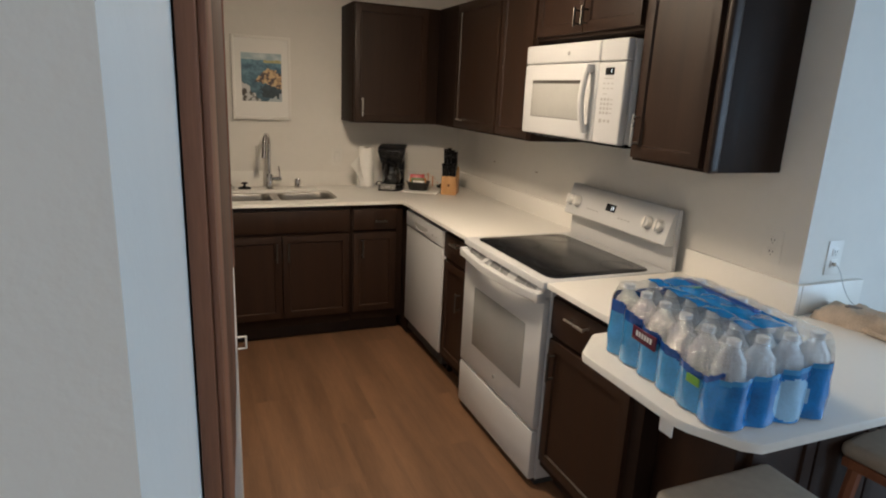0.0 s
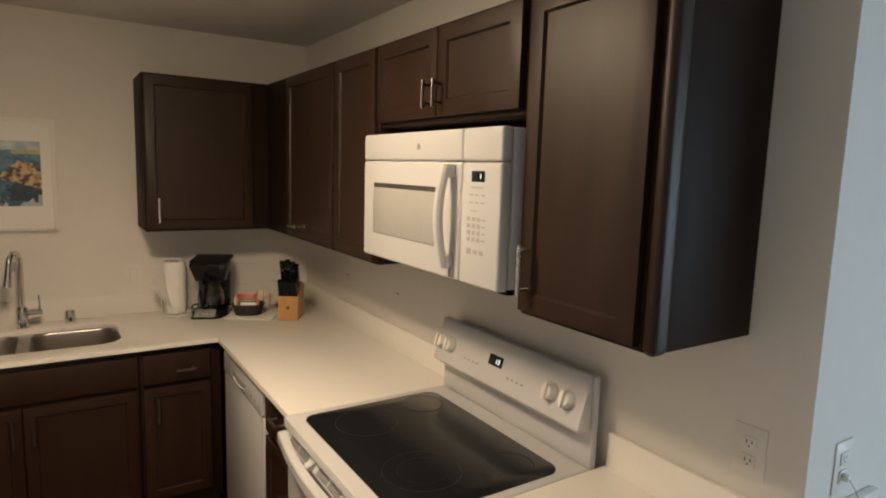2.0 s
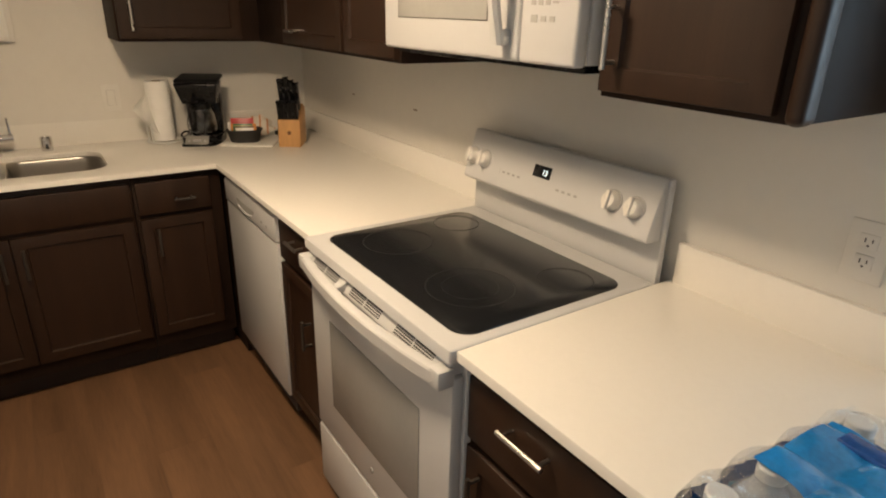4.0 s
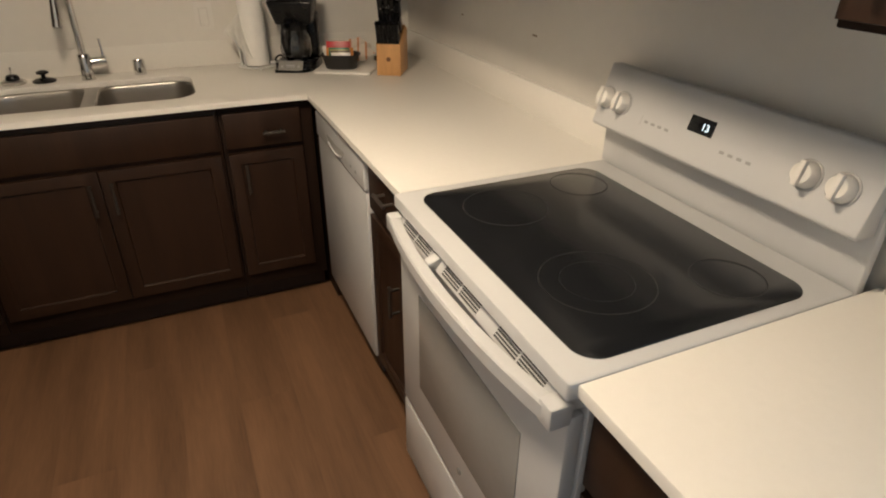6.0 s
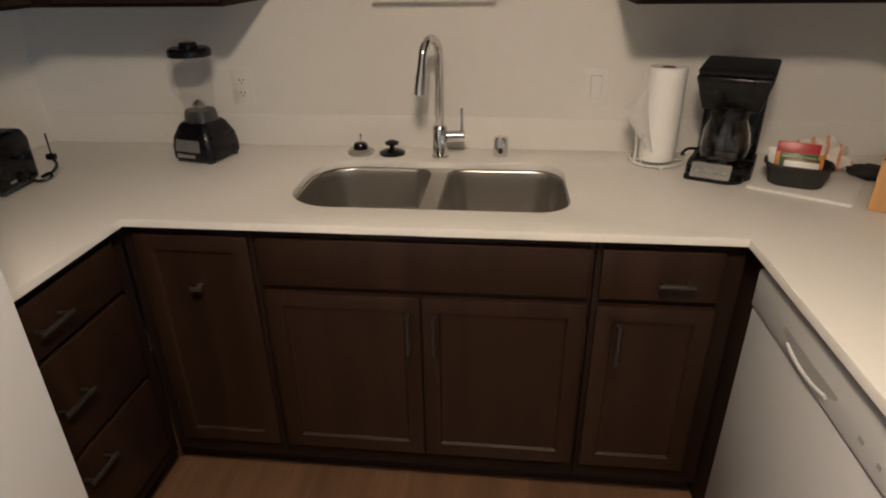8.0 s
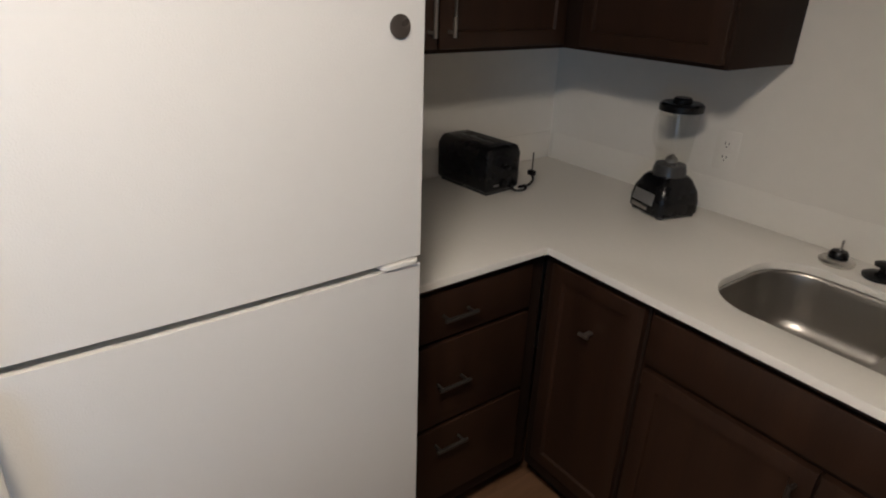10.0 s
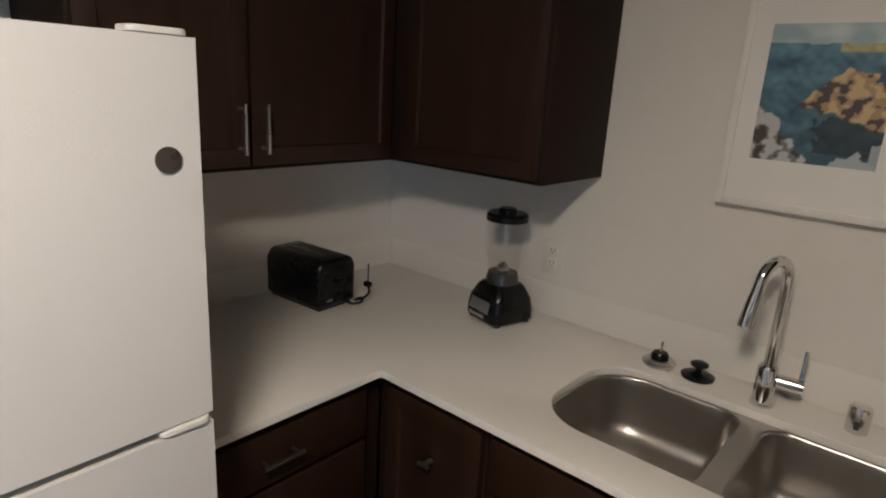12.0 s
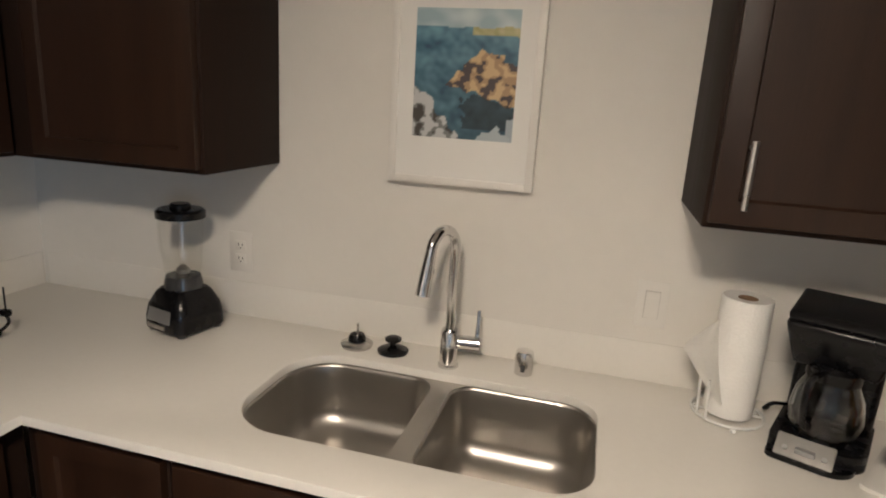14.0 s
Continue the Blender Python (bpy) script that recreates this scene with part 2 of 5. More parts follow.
for a, b in ((WY0, WY0 + 0.05), (-1.225, -1.175), (WY1 - 0.05, WY1)):
    bx(bm, ROOM[1] + 0.03, ROOM[1] + 0.09, a, b, WZ0, WZ1, 0.004)
for a, b in ((WZ0, WZ0 + 0.05), (WZ1 - 0.05, WZ1)):
    for c, d in ((WY0 + 0.05, -1.225), (-1.175, WY1 - 0.05)):
        bx(bm, ROOM[1] + 0.03, ROOM[1] + 0.09, c, d, a, b, 0.004)
part("window_frame", bm, WHITEPL, win)
for c, d in ((WY0 + 0.05, -1.225), (-1.175, WY1 - 0.05)):
    pn = part("pane", box(ROOM[1] + 0.055, ROOM[1] + 0.061, c, d, WZ0 + 0.05, WZ1 - 0.05), glass("window_glass"), win)
    pn.visible_shadow = False
solid("ceiling", box(ROOM[0] - 0.12, ROOM[1] + 0.12, ROOM[2] - 0.12, YB + 0.12, CEIL, CEIL + 0.1), CEILP, "off-white ceiling with light texture", "ceiling", kind="structure")
solid("ground", box(-60, 60, -60, 60, -0.6, -0.5), mat("grass_ground", (0.08, 0.10, 0.05), 0.9), "grass outside the window", "ground", kind="structure")

# ---- cabinets ----
def face(ox, oy, way):
    """Maps (u along the front, v up, w out of the front) to the world."""
    u, w = {"-x": ((0, -1, 0), (-1, 0, 0)), "-y": ((1, 0, 0), (0, -1, 0)), "+x": ((0, 1, 0), (1, 0, 0))}[way]
    m = Matrix(((u[0], 0, w[0], ox), (u[1], 0, w[1], oy), (0, 1, 0, 0), (0, 0, 0, 1)))
    return m


def bar_handle(parent, F, u, v, w, length, upright=True, r=0.0055, metal=None):
    bm = bmesh.new()
    h = length / 2
    a, b = ((u, v - h), (u, v + h)) if upright else ((u - h, v), (u + h, v))
    k = 0.012 / length
    p = [(a[0] + (b[0] - a[0]) * s, a[1] + (b[1] - a[1]) * s) for s in (k, 1 - k)]
    tube(bm, [F @ Vector((*a, w + 0.028)), F @ Vector((*b, w + 0.028))], r, 8)
    for q in p:
        tube(bm, [F @ Vector((*q, w - 0.001)), F @ Vector((*q, w + 0.028))], r * 0.8, 8)
    part("handle", bm, metal or NICKEL, parent, "dark bar handle" if metal else "satin nickel bar handle")


def shaker(parent, F, u0, u1, v0, v1, name="door", rail=0.055, handle=None, w=0.0, th=0.019, flat=False):
    bm = bmesh.new()
    if flat:
        bx(bm, u0, u1, v0, v1, w, w + th, 0.003, m=F)
    else:
        bx(bm, u0, u1, v0, v1, w, w + th, m=F)
        out = (F.to_3x3() @ Vector((0, 0, 1))).normalized()
        bm.normal_update()
        front = max(bm.faces, key=lambda f: f.calc_center_median().dot(out))
        bmesh.ops.bevel(bm, geom=list(front.edges), offset=0.0025, segments=2, profile=0.5, affect="EDGES")
        bm.normal_update()
        front = max((f for f in bm.faces if f.calc_area() > 0.3 * (u1 - u0) * (v1 - v0)), key=lambda f: f.calc_center_median().dot(out))
        bmesh.ops.inset_individual(bm, faces=[front], thickness=rail)
        bmesh.ops.inset_individual(bm, faces=[front], thickness=0.006)
        bmesh.ops.translate(bm, verts=front.verts[:], vec=-out * 0.008)
    d = part(name, bm, WOODDARK, parent)
    if handle:
        bar_handle(d, F, handle[1], handle[2], w + th, handle[3] if len(handle) > 3 else 0.115, handle[0] == "v", metal=handle[4] if len(handle) > 4 else None)
    return d


def cabinet(label, loc, F, u0, u1, v0, v1, depth, fronts, category="cabinet", frame_w=0.0, toe=False, name="base_cabinet", group="", edge=0.003, body_top=0.0):
    c = thing(name, loc, label, category, group=group)
    bm = bmesh.new()
    z0 = FL + 0.10 if toe else v0
    bx(bm, u0, u1, z0, body_top or v1, -depth, 0, edge, m=F)
    part("body", bm, WOODSIDE, c)
    if body_top:
        part("front_rail", box(u0, u1, body_top + 0.0005, v1, -0.02, 0, 0.002, m=F), WOODDARK, c)
    if toe:
        part("toe_kick", box(u0, u1, FL, z0 - 0.001, -depth, -0.075, m=F), WOODINT, c)
    for f in fronts:
        shaker(c, F, *f[0], **f[1])
    return c


WU = "wall cabinets"
BU = "base cabinets"
# wall cabinets along the range wall (front at x 1.48)
XU = 1.48
F = face(XU, 0, "-x")   # u = -y
dU = XR - XU - 0.002
c = cabinet("dark espresso wall cabinet with rounded front corner beside the microwave", (XU + 0.15, 1.75, ZU), F, -1.943, -1.572, ZU, ZT, dU,
            [((-1.935, -1.602, ZU + 0.012, ZT - 0.012), dict(handle=("v", -1.905, ZU + 0.11)))], name="wall_cabinet", group=WU)
part("corner_stile", box(-1.590, -1.560, ZU - 0.001, ZT + 0.001, -0.034, 0.012, 0.013, 4, m=F), WOODDARK, c, "rounded corner stile")
cabinet("short dark espresso cabinet above the microwave", (XU + 0.15, 2.3, 1.825), F, -2.69, -1.947, 1.825, ZT, dU,
        [((-2.68, -2.322, 1.84, ZT - 0.012), dict(handle=("v", -2.345, 1.90, 0.075, DARKNI))),
         ((-2.316, -1.965, 1.84, ZT - 0.012), dict(handle=("v", -2.293, 1.90, 0.075, DARKNI)))], name="wall_cabinet", group=WU)
cabinet("narrow dark espresso wall cabinet between microwave and corner", (XU + 0.15, 2.85, ZU), F, -3.045, -2.694, ZU, ZT, dU,
        [((-3.035, -2.704, ZU + 0.012, ZT - 0.012), dict())], name="wall_cabinet", group=WU)
cabinet("dark espresso corner wall cabinet on the range wall", (XU + 0.15, 3.4, ZU), F, -3.945, -3.049, ZU, ZT, dU,
        [((-3.60, -3.059, ZU + 0.012, ZT - 0.012), dict(handle=("h", -3.46, ZU + 0.06, 0.08)))], name="wall_cabinet", group=WU)
# sink wall
FYU = face(0, 3.952, "-y")
cabinet("dark espresso wall cabinet over the coffee maker", (1.2, 4.1, ZU), FYU, 0.913, XR - 0.003, ZU, ZT, YB - 3.952 - 0.002,
        [((0.921, 1.40, ZU + 0.012, ZT - 0.012), dict(handle=("v", 0.968, ZU + 0.10)))], name="wall_cabinet", group=WU)
cabinet("dark espresso wall cabinet over the blender", (-0.5, 4.1, ZU), FYU, XL + 0.003, -0.107, ZU, ZT, YB - 3.952 - 0.002,
        [((-0.56, -0.117, ZU + 0.012, ZT - 0.012), dict())], name="wall_cabinet", group=WU)
# fridge wall
FLU = face(-0.63, 0, "+x")   # u = +y
cabinet("dark espresso wall cabinet over the toaster", (-0.8, 3.5, ZU), FLU, 3.112, 3.948, ZU, ZT, 0.317,
        [((3.12, 3.473, ZU + 0.012, ZT - 0.012), dict(handle=("v", 3.446, ZU + 0.10))), ((3.479, 3.93, ZU + 0.012, ZT - 0.012), dict(handle=("v", 3.506, ZU + 0.10)))], name="wall_cabinet", group=WU)
cabinet("short dark espresso cabinet above the refrigerator", (-0.8, 2.7, 1.78), FLU, 2.13, 3.108, 1.78, ZT, 0.317,
        [((2.14, 2.60, 1.79, ZT - 0.012), dict(handle=("v", 2.575, 1.85, 0.09))), ((2.61, 3.10, 1.79, ZT - 0.012), dict(handle=("v", 2.575, 1.85, 0.09)))], name="wall_cabinet", group=WU)

# base cabinets
ZB = ZC - 0.024
FB = face(0, 3.665, "-y")
cabinet("dark espresso sink base cabinet with false drawer front", (0.4, 3.95, FL), FB, 0.005, 0.835, FL, ZB, YB - 3.665 - 0.3,
        [((0.02, 0.825, 0.735, 0.865), dict(name="drawer_front", flat=True)),
         ((0.02, 0.418, 0.20, 0.715), dict(handle=("v", 0.388, 0.62, 0.115, DARKNI))), ((0.424, 0.825, 0.20, 0.715), dict(handle=("v", 0.455, 0.62, 0.115, DARKNI)))], toe=True, group=BU, body_top=0.66)
cabinet("narrow dark espresso drawer and door cabinet", (1.0, 3.95, FL), FB, 0.838, 1.174, FL, ZB, 0.58,
        [((0.85, 1.125, 0.735, 0.865), dict(name="drawer_front", flat=True, handle=("h", 1.02, 0.79, 0.08, DARKNI))),
         ((0.85, 1.125, 0.20, 0.715), dict(handle=("v", 0.905, 0.62, 0.115, DARKNI)))], toe=True, group=BU)
cabinet("dark espresso blind corner base cabinet", (-0.2, 3.95, FL), FB, -0.34, 0.002, FL, ZB, 0.58,
        [((-0.30, -0.005, 0.20, 0.865), dict(handle=("h", -0.145, 0.73, 0.03)))], toe=True, group=BU)
FLB = face(-0.343, 0, "+x")
cabinet("dark espresso drawer stack beside the refrigerator", (-0.6, 3.3, FL), FLB, 3.112, 3.66, FL, ZB, 0.59,
        [((3.125, 3.60, 0.735, 0.865), dict(name="drawer_front", flat=True, handle=("h", 3.345, 0.80, 0.1, DARKNI))),
         ((3.125, 3.60, 0.47, 0.72), dict(name="drawer_front", flat=True, handle=("h", 3.335, 0.60, 0.1, DARKNI))),
         ((3.125, 3.60, 0.20, 0.455), dict(name="drawer_front", flat=True, handle=("h", 3.335, 0.40, 0.1, DARKNI)))], toe=True, group=BU)
FR = face(1.195, 0, "-x")
cabinet("slim dark espresso drawer cabinet beside the range", (1.5, 2.85, FL), FR, -2.983, -2.656, FL, ZB, 0.58,
        [((-2.975, -2.664, 0.735, 0.865), dict(name="drawer_front", flat=True, handle=("h", -2.80, 0.832, 0.09))),
         ((-2.975, -2.664, 0.18, 0.715), dict(handle=("v", -2.74, 0.55, 0.1, DARKNI)))], toe=True, group=BU)
cabinet("dark espresso drawer cabinet at the peninsula end", (1.5, 1.7, FL), FR, -1.928, -1.40, FL, ZB, 0.60,
        [((-1.915, -1.45, 0.72, 0.865), dict(name="drawer_front", flat=True, handle=("h", -1.737, 0.822, 0.115))),
         ((-1.915, -1.45, 0.18, 0.70), dict(handle=("v", -1.87, 0.60, 0.115, DARKNI)))], toe=True, group=BU)
cabinet("dark espresso corner filler cabinet behind the dishwasher", (1.5, 3.9, FL), FR, -4.26, -3.595, FL, ZB, 0.6, [], group=BU)
pen = thing("peninsula_base", (1.6, 1.25, FL), "dark espresso panelled peninsula base under the worktop", "cabinet")
part("body", box(1.26, 2.07, 1.12, 1.395, FL, ZB, 0.003), WOODDARK, pen)
for a in (1.30, 1.56, 1.82):
    Fp = face(0, 1.12, "-y")
    shaker(pen, Fp, a, a + 0.25, FL + 0.12, ZB - 0.03, name="panel")

# ---- worktops ----
SINK = round_rect(0.052, 0.785, 3.742, 4.116, (0.085, 0.125, 0.125, 0.085), 10)   # cutout in the worktop
bm = slab(bmesh.new(), [(XL + .002, 3.112), (XLF, 3.112), (XLF, YF), (XF, YF), (XF, 2.652), (XR - .002, 2.652), (XR - .002, YB - .002), (XL + .002, YB - .002)],
          ZC - 0.02, ZC, holes=(SINK,), bevel=0.003)
top = solid("worktop", bm, QUARTZ, "white quartz U-shaped worktop with undermount sink cutouts", "worktop", loc=(0.4, 4.0, ZC))
pen_top = [(1.798, YE + .002), (1.798, 1.931), (XF, 1.931), (XF, 1.478), (1.145, 1.470), (1.03, 1.470), (1.015, 1.462), (0.922, 1.375), (0.912, 1.355), (0.912, 1.015), (0.922, 0.985), (0.978, 0.895), (1.012, 0.872), (2.04, 0.862), (2.10, 0.92), (2.10, YE - .002), (1.798, YE - .002)]
top2 = solid("worktop", slab(bmesh.new(), pen_top, ZC - 0.022, ZC, bevel=0.004), QUARTZ, "white quartz peninsula worktop with clipped corners", "worktop", loc=(1.5, 1.3, ZC))
# upstands
def upstand(x0, x1, y0, y1, label="white quartz upstand along the wall"):
    solid("backsplash", box(x0, x1, y0, y1, ZC - 0.001, ZC + 0.102, 0.002), QUARTZ, label, "backsplash", loc=((x0 + x1) / 2, (y0 + y1) / 2, ZC + 0.0005), kind="structure")


upstand(XL + .021, XR - .021, YB - .0045, YB - .001)
upstand(XR - .02, XR - .001, 2.685, YB - .021)
upstand(XR - .02, XR - .001, YE - .019, 1.915)
upstand(XR + 0.0, 2.10, YE - .02, YE - .001)
upstand(XL + .001, XL + .0045, 3.112, YB - .009)

# sink: one flange under the worktop, two bowls with rounded floors
sink = thing("kitchen_sink", (0.41, 3.95, 0.70), "double-bowl undermount stainless steel kitchen sink", "sink")
BOWLA = (0.050, 0.402, 3.740, 4.118, (0.060, 0.125, 0.125, 0.060))
BOWLB = (0.447, 0.787, 3.740, 4.118, (0.085, 0.060, 0.060, 0.085))
flange = round_rect(0.030, 0.807, 3.720, 4.136, (0.10, 0.14, 0.14, 0.10), 10)
part("flange", slab(bmesh.new(), flange, ZC - 0.0235, ZC - 0.0205, holes=(round_rect(*BOWLA, 10), round_rect(*BOWLB, 10))), STEEL, sink, "flat steel rim and divider")
for (x0, x1, y0, y1, rs), depth in ((BOWLA, 0.19), (BOWLB, 0.20)):
    bm = bmesh.new()
    prof = [(0.0002, -0.0236), (0.0010, -0.0244), (0.003, -0.027)] + [(0.004 + 0.010 * k / 6, -0.03 - (depth - 0.085) * k / 6) for k in range(7)]
    e0, z0 = prof[-1]
    rf = depth + z0
    prof += [(e0 + 0.055 * (1 - math.cos(a)), z0 - rf * math.sin(a)) for a in [math.pi / 2 * k / 10 for k in range(1, 11)]]
    prof += [(0.10, -depth - 0.002), (0.13, -depth - 0.004)]
    rings = [[bm.verts.new((x, y, ZC + z)) for x, y in round_rect(x0 + e, x1 - e, y0 + e, y1 - e, [max(0.012, r - e * 0.55) for r in rs], 10)] for e, z in prof]
    for a, b in zip(rings, rings[1:]):
        for i in range(len(a)):
            bm.faces.new((a[i], a[(i + 1) % len(a)], b[(i + 1) % len(a)], b[i]))
    bm.faces.new(rings[-1])
    bowl = part("bowl", bm, STEEL, sink)
    cx, cy = (x0 + x1) / 2, (y0 + y1) / 2
    bm = lathe(bmesh.new(), [(0.045, 0.0), (0.045, 0.003), (0.036, 0.004), (0.03, -0.002), (0.006, -0.003)], 24, (cx, cy, ZC - depth - 0.003))
    part("drain", bm, CHROME, bowl, "chrome drain strainer")

# ---- range ----
Y0, Y1 = 1.931, 2.650
rg = thing("range", (1.45, 2.314, FL), "white freestanding electric range with black glass cooktop", "range")
part("body", box(1.182, 1.775, Y0, Y1, FL + 0.03, 0.887, 0.004), WHITE, rg)
rim = slab(bmesh.new(), round_rect(1.139, 1.735, Y0, Y1, 0.008, 3), 0.888, 0.9165, holes=(), bevel=0.005)
part("cooktop_rim", rim, WHITE, rg)
ck = part("cooktop", slab(bmesh.new(), round_rect(1.186, 1.666, Y0 + 0.028, Y1 - 0.036, 0.045), 0.9150, 0.9195, bevel=0.002), BLACKGL, rg, "black ceramic glass cooktop")
RING = mat("burner_ring", (0.026, 0.026, 0.026), 0.3)
for x, y, r in ((1.343, 2.478, 0.095), (1.340, 2.140, 0.104), (1.571, 2.525, 0.068), (1.562, 2.055, 0.066)):
    bm = bmesh.new()
    for q, wd in ((r, 0.0010), (r * 0.64, 0.0004))[:2 if r > 0.10 else 1]:
        lathe(bm, [(q - wd, 0.9196), (q - wd, 0.9200), (q + wd, 0.9200), (q + wd, 0.9196)], 48, (x, y, 0), cap=False)
    part("burner_ring", bm, RING, ck)
# back guard: panel over a recessed neck
bm = bmesh.new()
bx(bm, 1.742, 1.764, Y0 + 0.004, Y1 + 0.012, 0.90, 1.168, 0.006)
part("back_guard", bm, WHITE, rg)
def prism(bm, prof, y0, y1, b=0.0):
    a = [bm.verts.new((x, y0, z)) for x, z in prof]
    c = [bm.verts.new((x, y1, z)) for x, z in prof]
    fs = [bm.faces.new(a), bm.faces.new(c[::-1])]
    n = len(prof)
    for i in range(n):
        fs.append(bm.faces.new((a[i], c[i], c[(i + 1) % n], a[(i + 1) % n])))
    if b:
        bmesh.ops.bevel(bm, geom=list({e for f in fs for e in f.edges}), offset=b, segments=2, profile=0.5, affect="EDGES")
    return bm


CP = [(1.741, 1.170), (1.733, 1.170), (1.690, 1.028), (1.694, 1.020), (1.741, 1.020)]
cp = part("control_panel", prism(bmesh.new(), CP, Y0 + 0.010, Y1 + 0.006, 0.004), WHITE, rg)
nrm = Vector((-0.951, 0, 0.310))
upv = Vector((0.310, 0, 0.951))
def on_panel(y, s, out=0.0):
    p = Vector((1.690, 0, 1.028)) + upv * (s * 0.145) + nrm * out
    return Vector((p.x, y, p.z))


def panel_frame(y, s):
    o = on_panel(y, s)
    side = Vector((0, -1, 0))
    return Matrix(((side.x, upv.x, nrm.x, o.x), (side.y, upv.y, nrm.y, o.y), (side.z, upv.z, nrm.z, o.z), (0, 0, 0, 1)))


KNOBG = mat("grey_knob_ring", (0.42, 0.42, 0.42), 0.35)
for y in (2.628, 2.570, 2.066, 1.998):
    M = panel_frame(y, 0.45)
    k = part("knob", lathe(bmesh.new(), [(0.025, 0.0005), (0.024, 0.008), (0.020, 0.022), (0.018, 0.024)], 24, m=M), WHITEPL, cp, "white range knob with grey skirt")
    part("skirt", lathe(bmesh.new(), [(0.0255, 0.0006), (0.029, 0.0006), (0.029, 0.004), (0.0255, 0.005)], 28, m=M, cap=False), KNOBG, k)
    part("grip", box(-0.006, 0.006, -0.023, 0.023, 0.018, 0.032, 0.003, m=M), WHITEPL, k)
M = panel_frame(2.322, 0.55)
disp = part("clock_display", box(-0.034, 0.034, -0.017, 0.017, 0.0003, 0.003, 0.001, m=M), BLACKGL, cp, "black clock display with lit digits")
DIG = glow("lit_digits", (0.75, 0.9, 1.0), 1.6)
INK = mat("grey_print", (0.36, 0.36, 0.36), 0.6)
def lettering(name, text, M, size, material, parent, out=0.0005, align="CENTER"):
    cu = bpy.data.curves.new(name, "FONT")
    cu.body, cu.size, cu.align_x, cu.align_y, cu.extrude = text, size, align, "CENTER", 0.0003
    ob = bpy.data.objects.new(name, cu)
    me = bpy.data.meshes.new_from_object(ob)
    bpy.data.objects.remove(ob)
    me.transform(M @ Matrix.Translation((0, 0, out)))
    me.transform(Matrix.Translation(-BASE[parent]))
    me.materials.append(material)
    o = new(name, me)
    o.parent = parent
    BASE[o] = BASE[parent]
    return o


lettering("clock_digits", "13", M @ Matrix.Translation((0.012, -0.002, 0)), 0.021, DIG, disp, 0.0034)
def bars(name, parent, M, cells, material=INK, out=0.0004):
    bm = bmesh.new()
    for u, v, a, b in cells:
        bx(bm, u - a / 2, u + a / 2, v - b / 2, v + b / 2, out, out + 0.0008, m=M)
    return part(name, bm, material, parent, "", "stuff")


bars("panel_print", cp, panel_frame(2.43, 0.45), [(-0.045 + 0.022 * i, 0.02 * j, 0.012, 0.006) for i in range(4) for j in (-1, 0, 1)] + [(-0.062, 0.0, 0.001, 0.06)])
bars("panel_print", cp, panel_frame(2.22, 0.45), [(-0.03 + 0.022 * i, 0.02 * j, 0.012, 0.006) for i in range(4) for j in (-1, 0)])
bars("panel_print", cp, panel_frame(2.05, 0.86), [(-0.03, 0, 0.010, 0.003), (0.0, 0.0, 0.006, 0.006), (0.04, 0, 0.012, 0.003)])
# vent strip, door, handle, drawer
VS = [(1.20, 0.886), (1.158, 0.886), (1.132, 0.852), (1.20, 0.848)]
vs = part("vent_strip", prism(bmesh.new(), VS, Y0 + 0.012, Y1 - 0.012, 0.003), WHITE, rg)
vdir, vn = Vector((0.026, 0, 0.034)).normalized(), Vector((-0.034, 0, 0.026)).normalized()
for c in (2.552, 2.472, 2.326, 2.246, 2.106, 2.028):
    for i in range(5):
        o = Vector((1.1450, c, 0.8690)) + vdir * (0.006 * (i - 2))
        M = Matrix(((0, vdir.x, vn.x, o.x), (-1, vdir.y, vn.y, o.y), (0, vdir.z, vn.z, o.z), (0, 0, 0, 1)))
        part("vent_slot", box(-0.036, 0.036, -0.0017, 0.0017, 0.0, 0.001, m=M), DARKGAP, vs)
part("latch", prism(bmesh.new(), [(1.156, 0.885), (1.118, 0.870), (1.116, 0.858), (1.14, 0.854)], 2.386, 2.413, 0.003), WHITE, vs)
door = part("oven_door", box(1.150, 1.180, Y0 + 0.004, Y1 - 0.004, 0.300, 0.846, 0.006), WHITE, rg)
part("window", box(1.1480, 1.152, 2.052, 2.522, 0.425, 0.708, 0.001), mat("oven_window", (0.30, 0.30, 0.295), 0.18, var=0.05), door, "grey tinted oven window")
bm = bmesh.new()
rows_ = []
for i in range(29):
    y = Y0 + 0.010 + (Y1 - Y0 - 0.020) * i / 28
    q = 1 - ((y - (Y0 + Y1) / 2) / 0.36) ** 2
    xo = 1.122 - 0.034 * q
    rows_.append([bm.verts.new((xo + a * 0.028, y, 0.852 + b * 0.019)) for a, b in ((0, -0.7), (0, 0.7), (0.12, 0.92), (0.35, 1), (0.9, 0.9), (1, 0.6), (1, -0.6), (0.9, -0.9), (0.35, -1), (0.12, -0.92))])
for a, b in zip(rows_, rows_[1:]):
    for k in range(10):
        bm.faces.new((a[k], a[(k + 1) % 10], b[(k + 1) % 10], b[k]))
bm.faces.new(rows_[0])
bm.faces.new(rows_[-1])
for y in (Y0 + 0.022, Y1 - 0.022):
    bx(bm, 1.117, 1.158, y - 0.018, y + 0.018, 0.831, 0.873, 0.005)
part("handle", bm, WHITE, door, "bowed white oven door handle")
part("badge", lathe(bmesh.new(), [(0.009, 0.0), (0.009, 0.002), (0.007, 0.0025)], 20, m=Matrix(((0, 0, -1, 1.1498), (-1, 0, 0, 2.285), (0, 1, 0, 0.365), (0, 0, 0, 1)))), GREYPL, door)
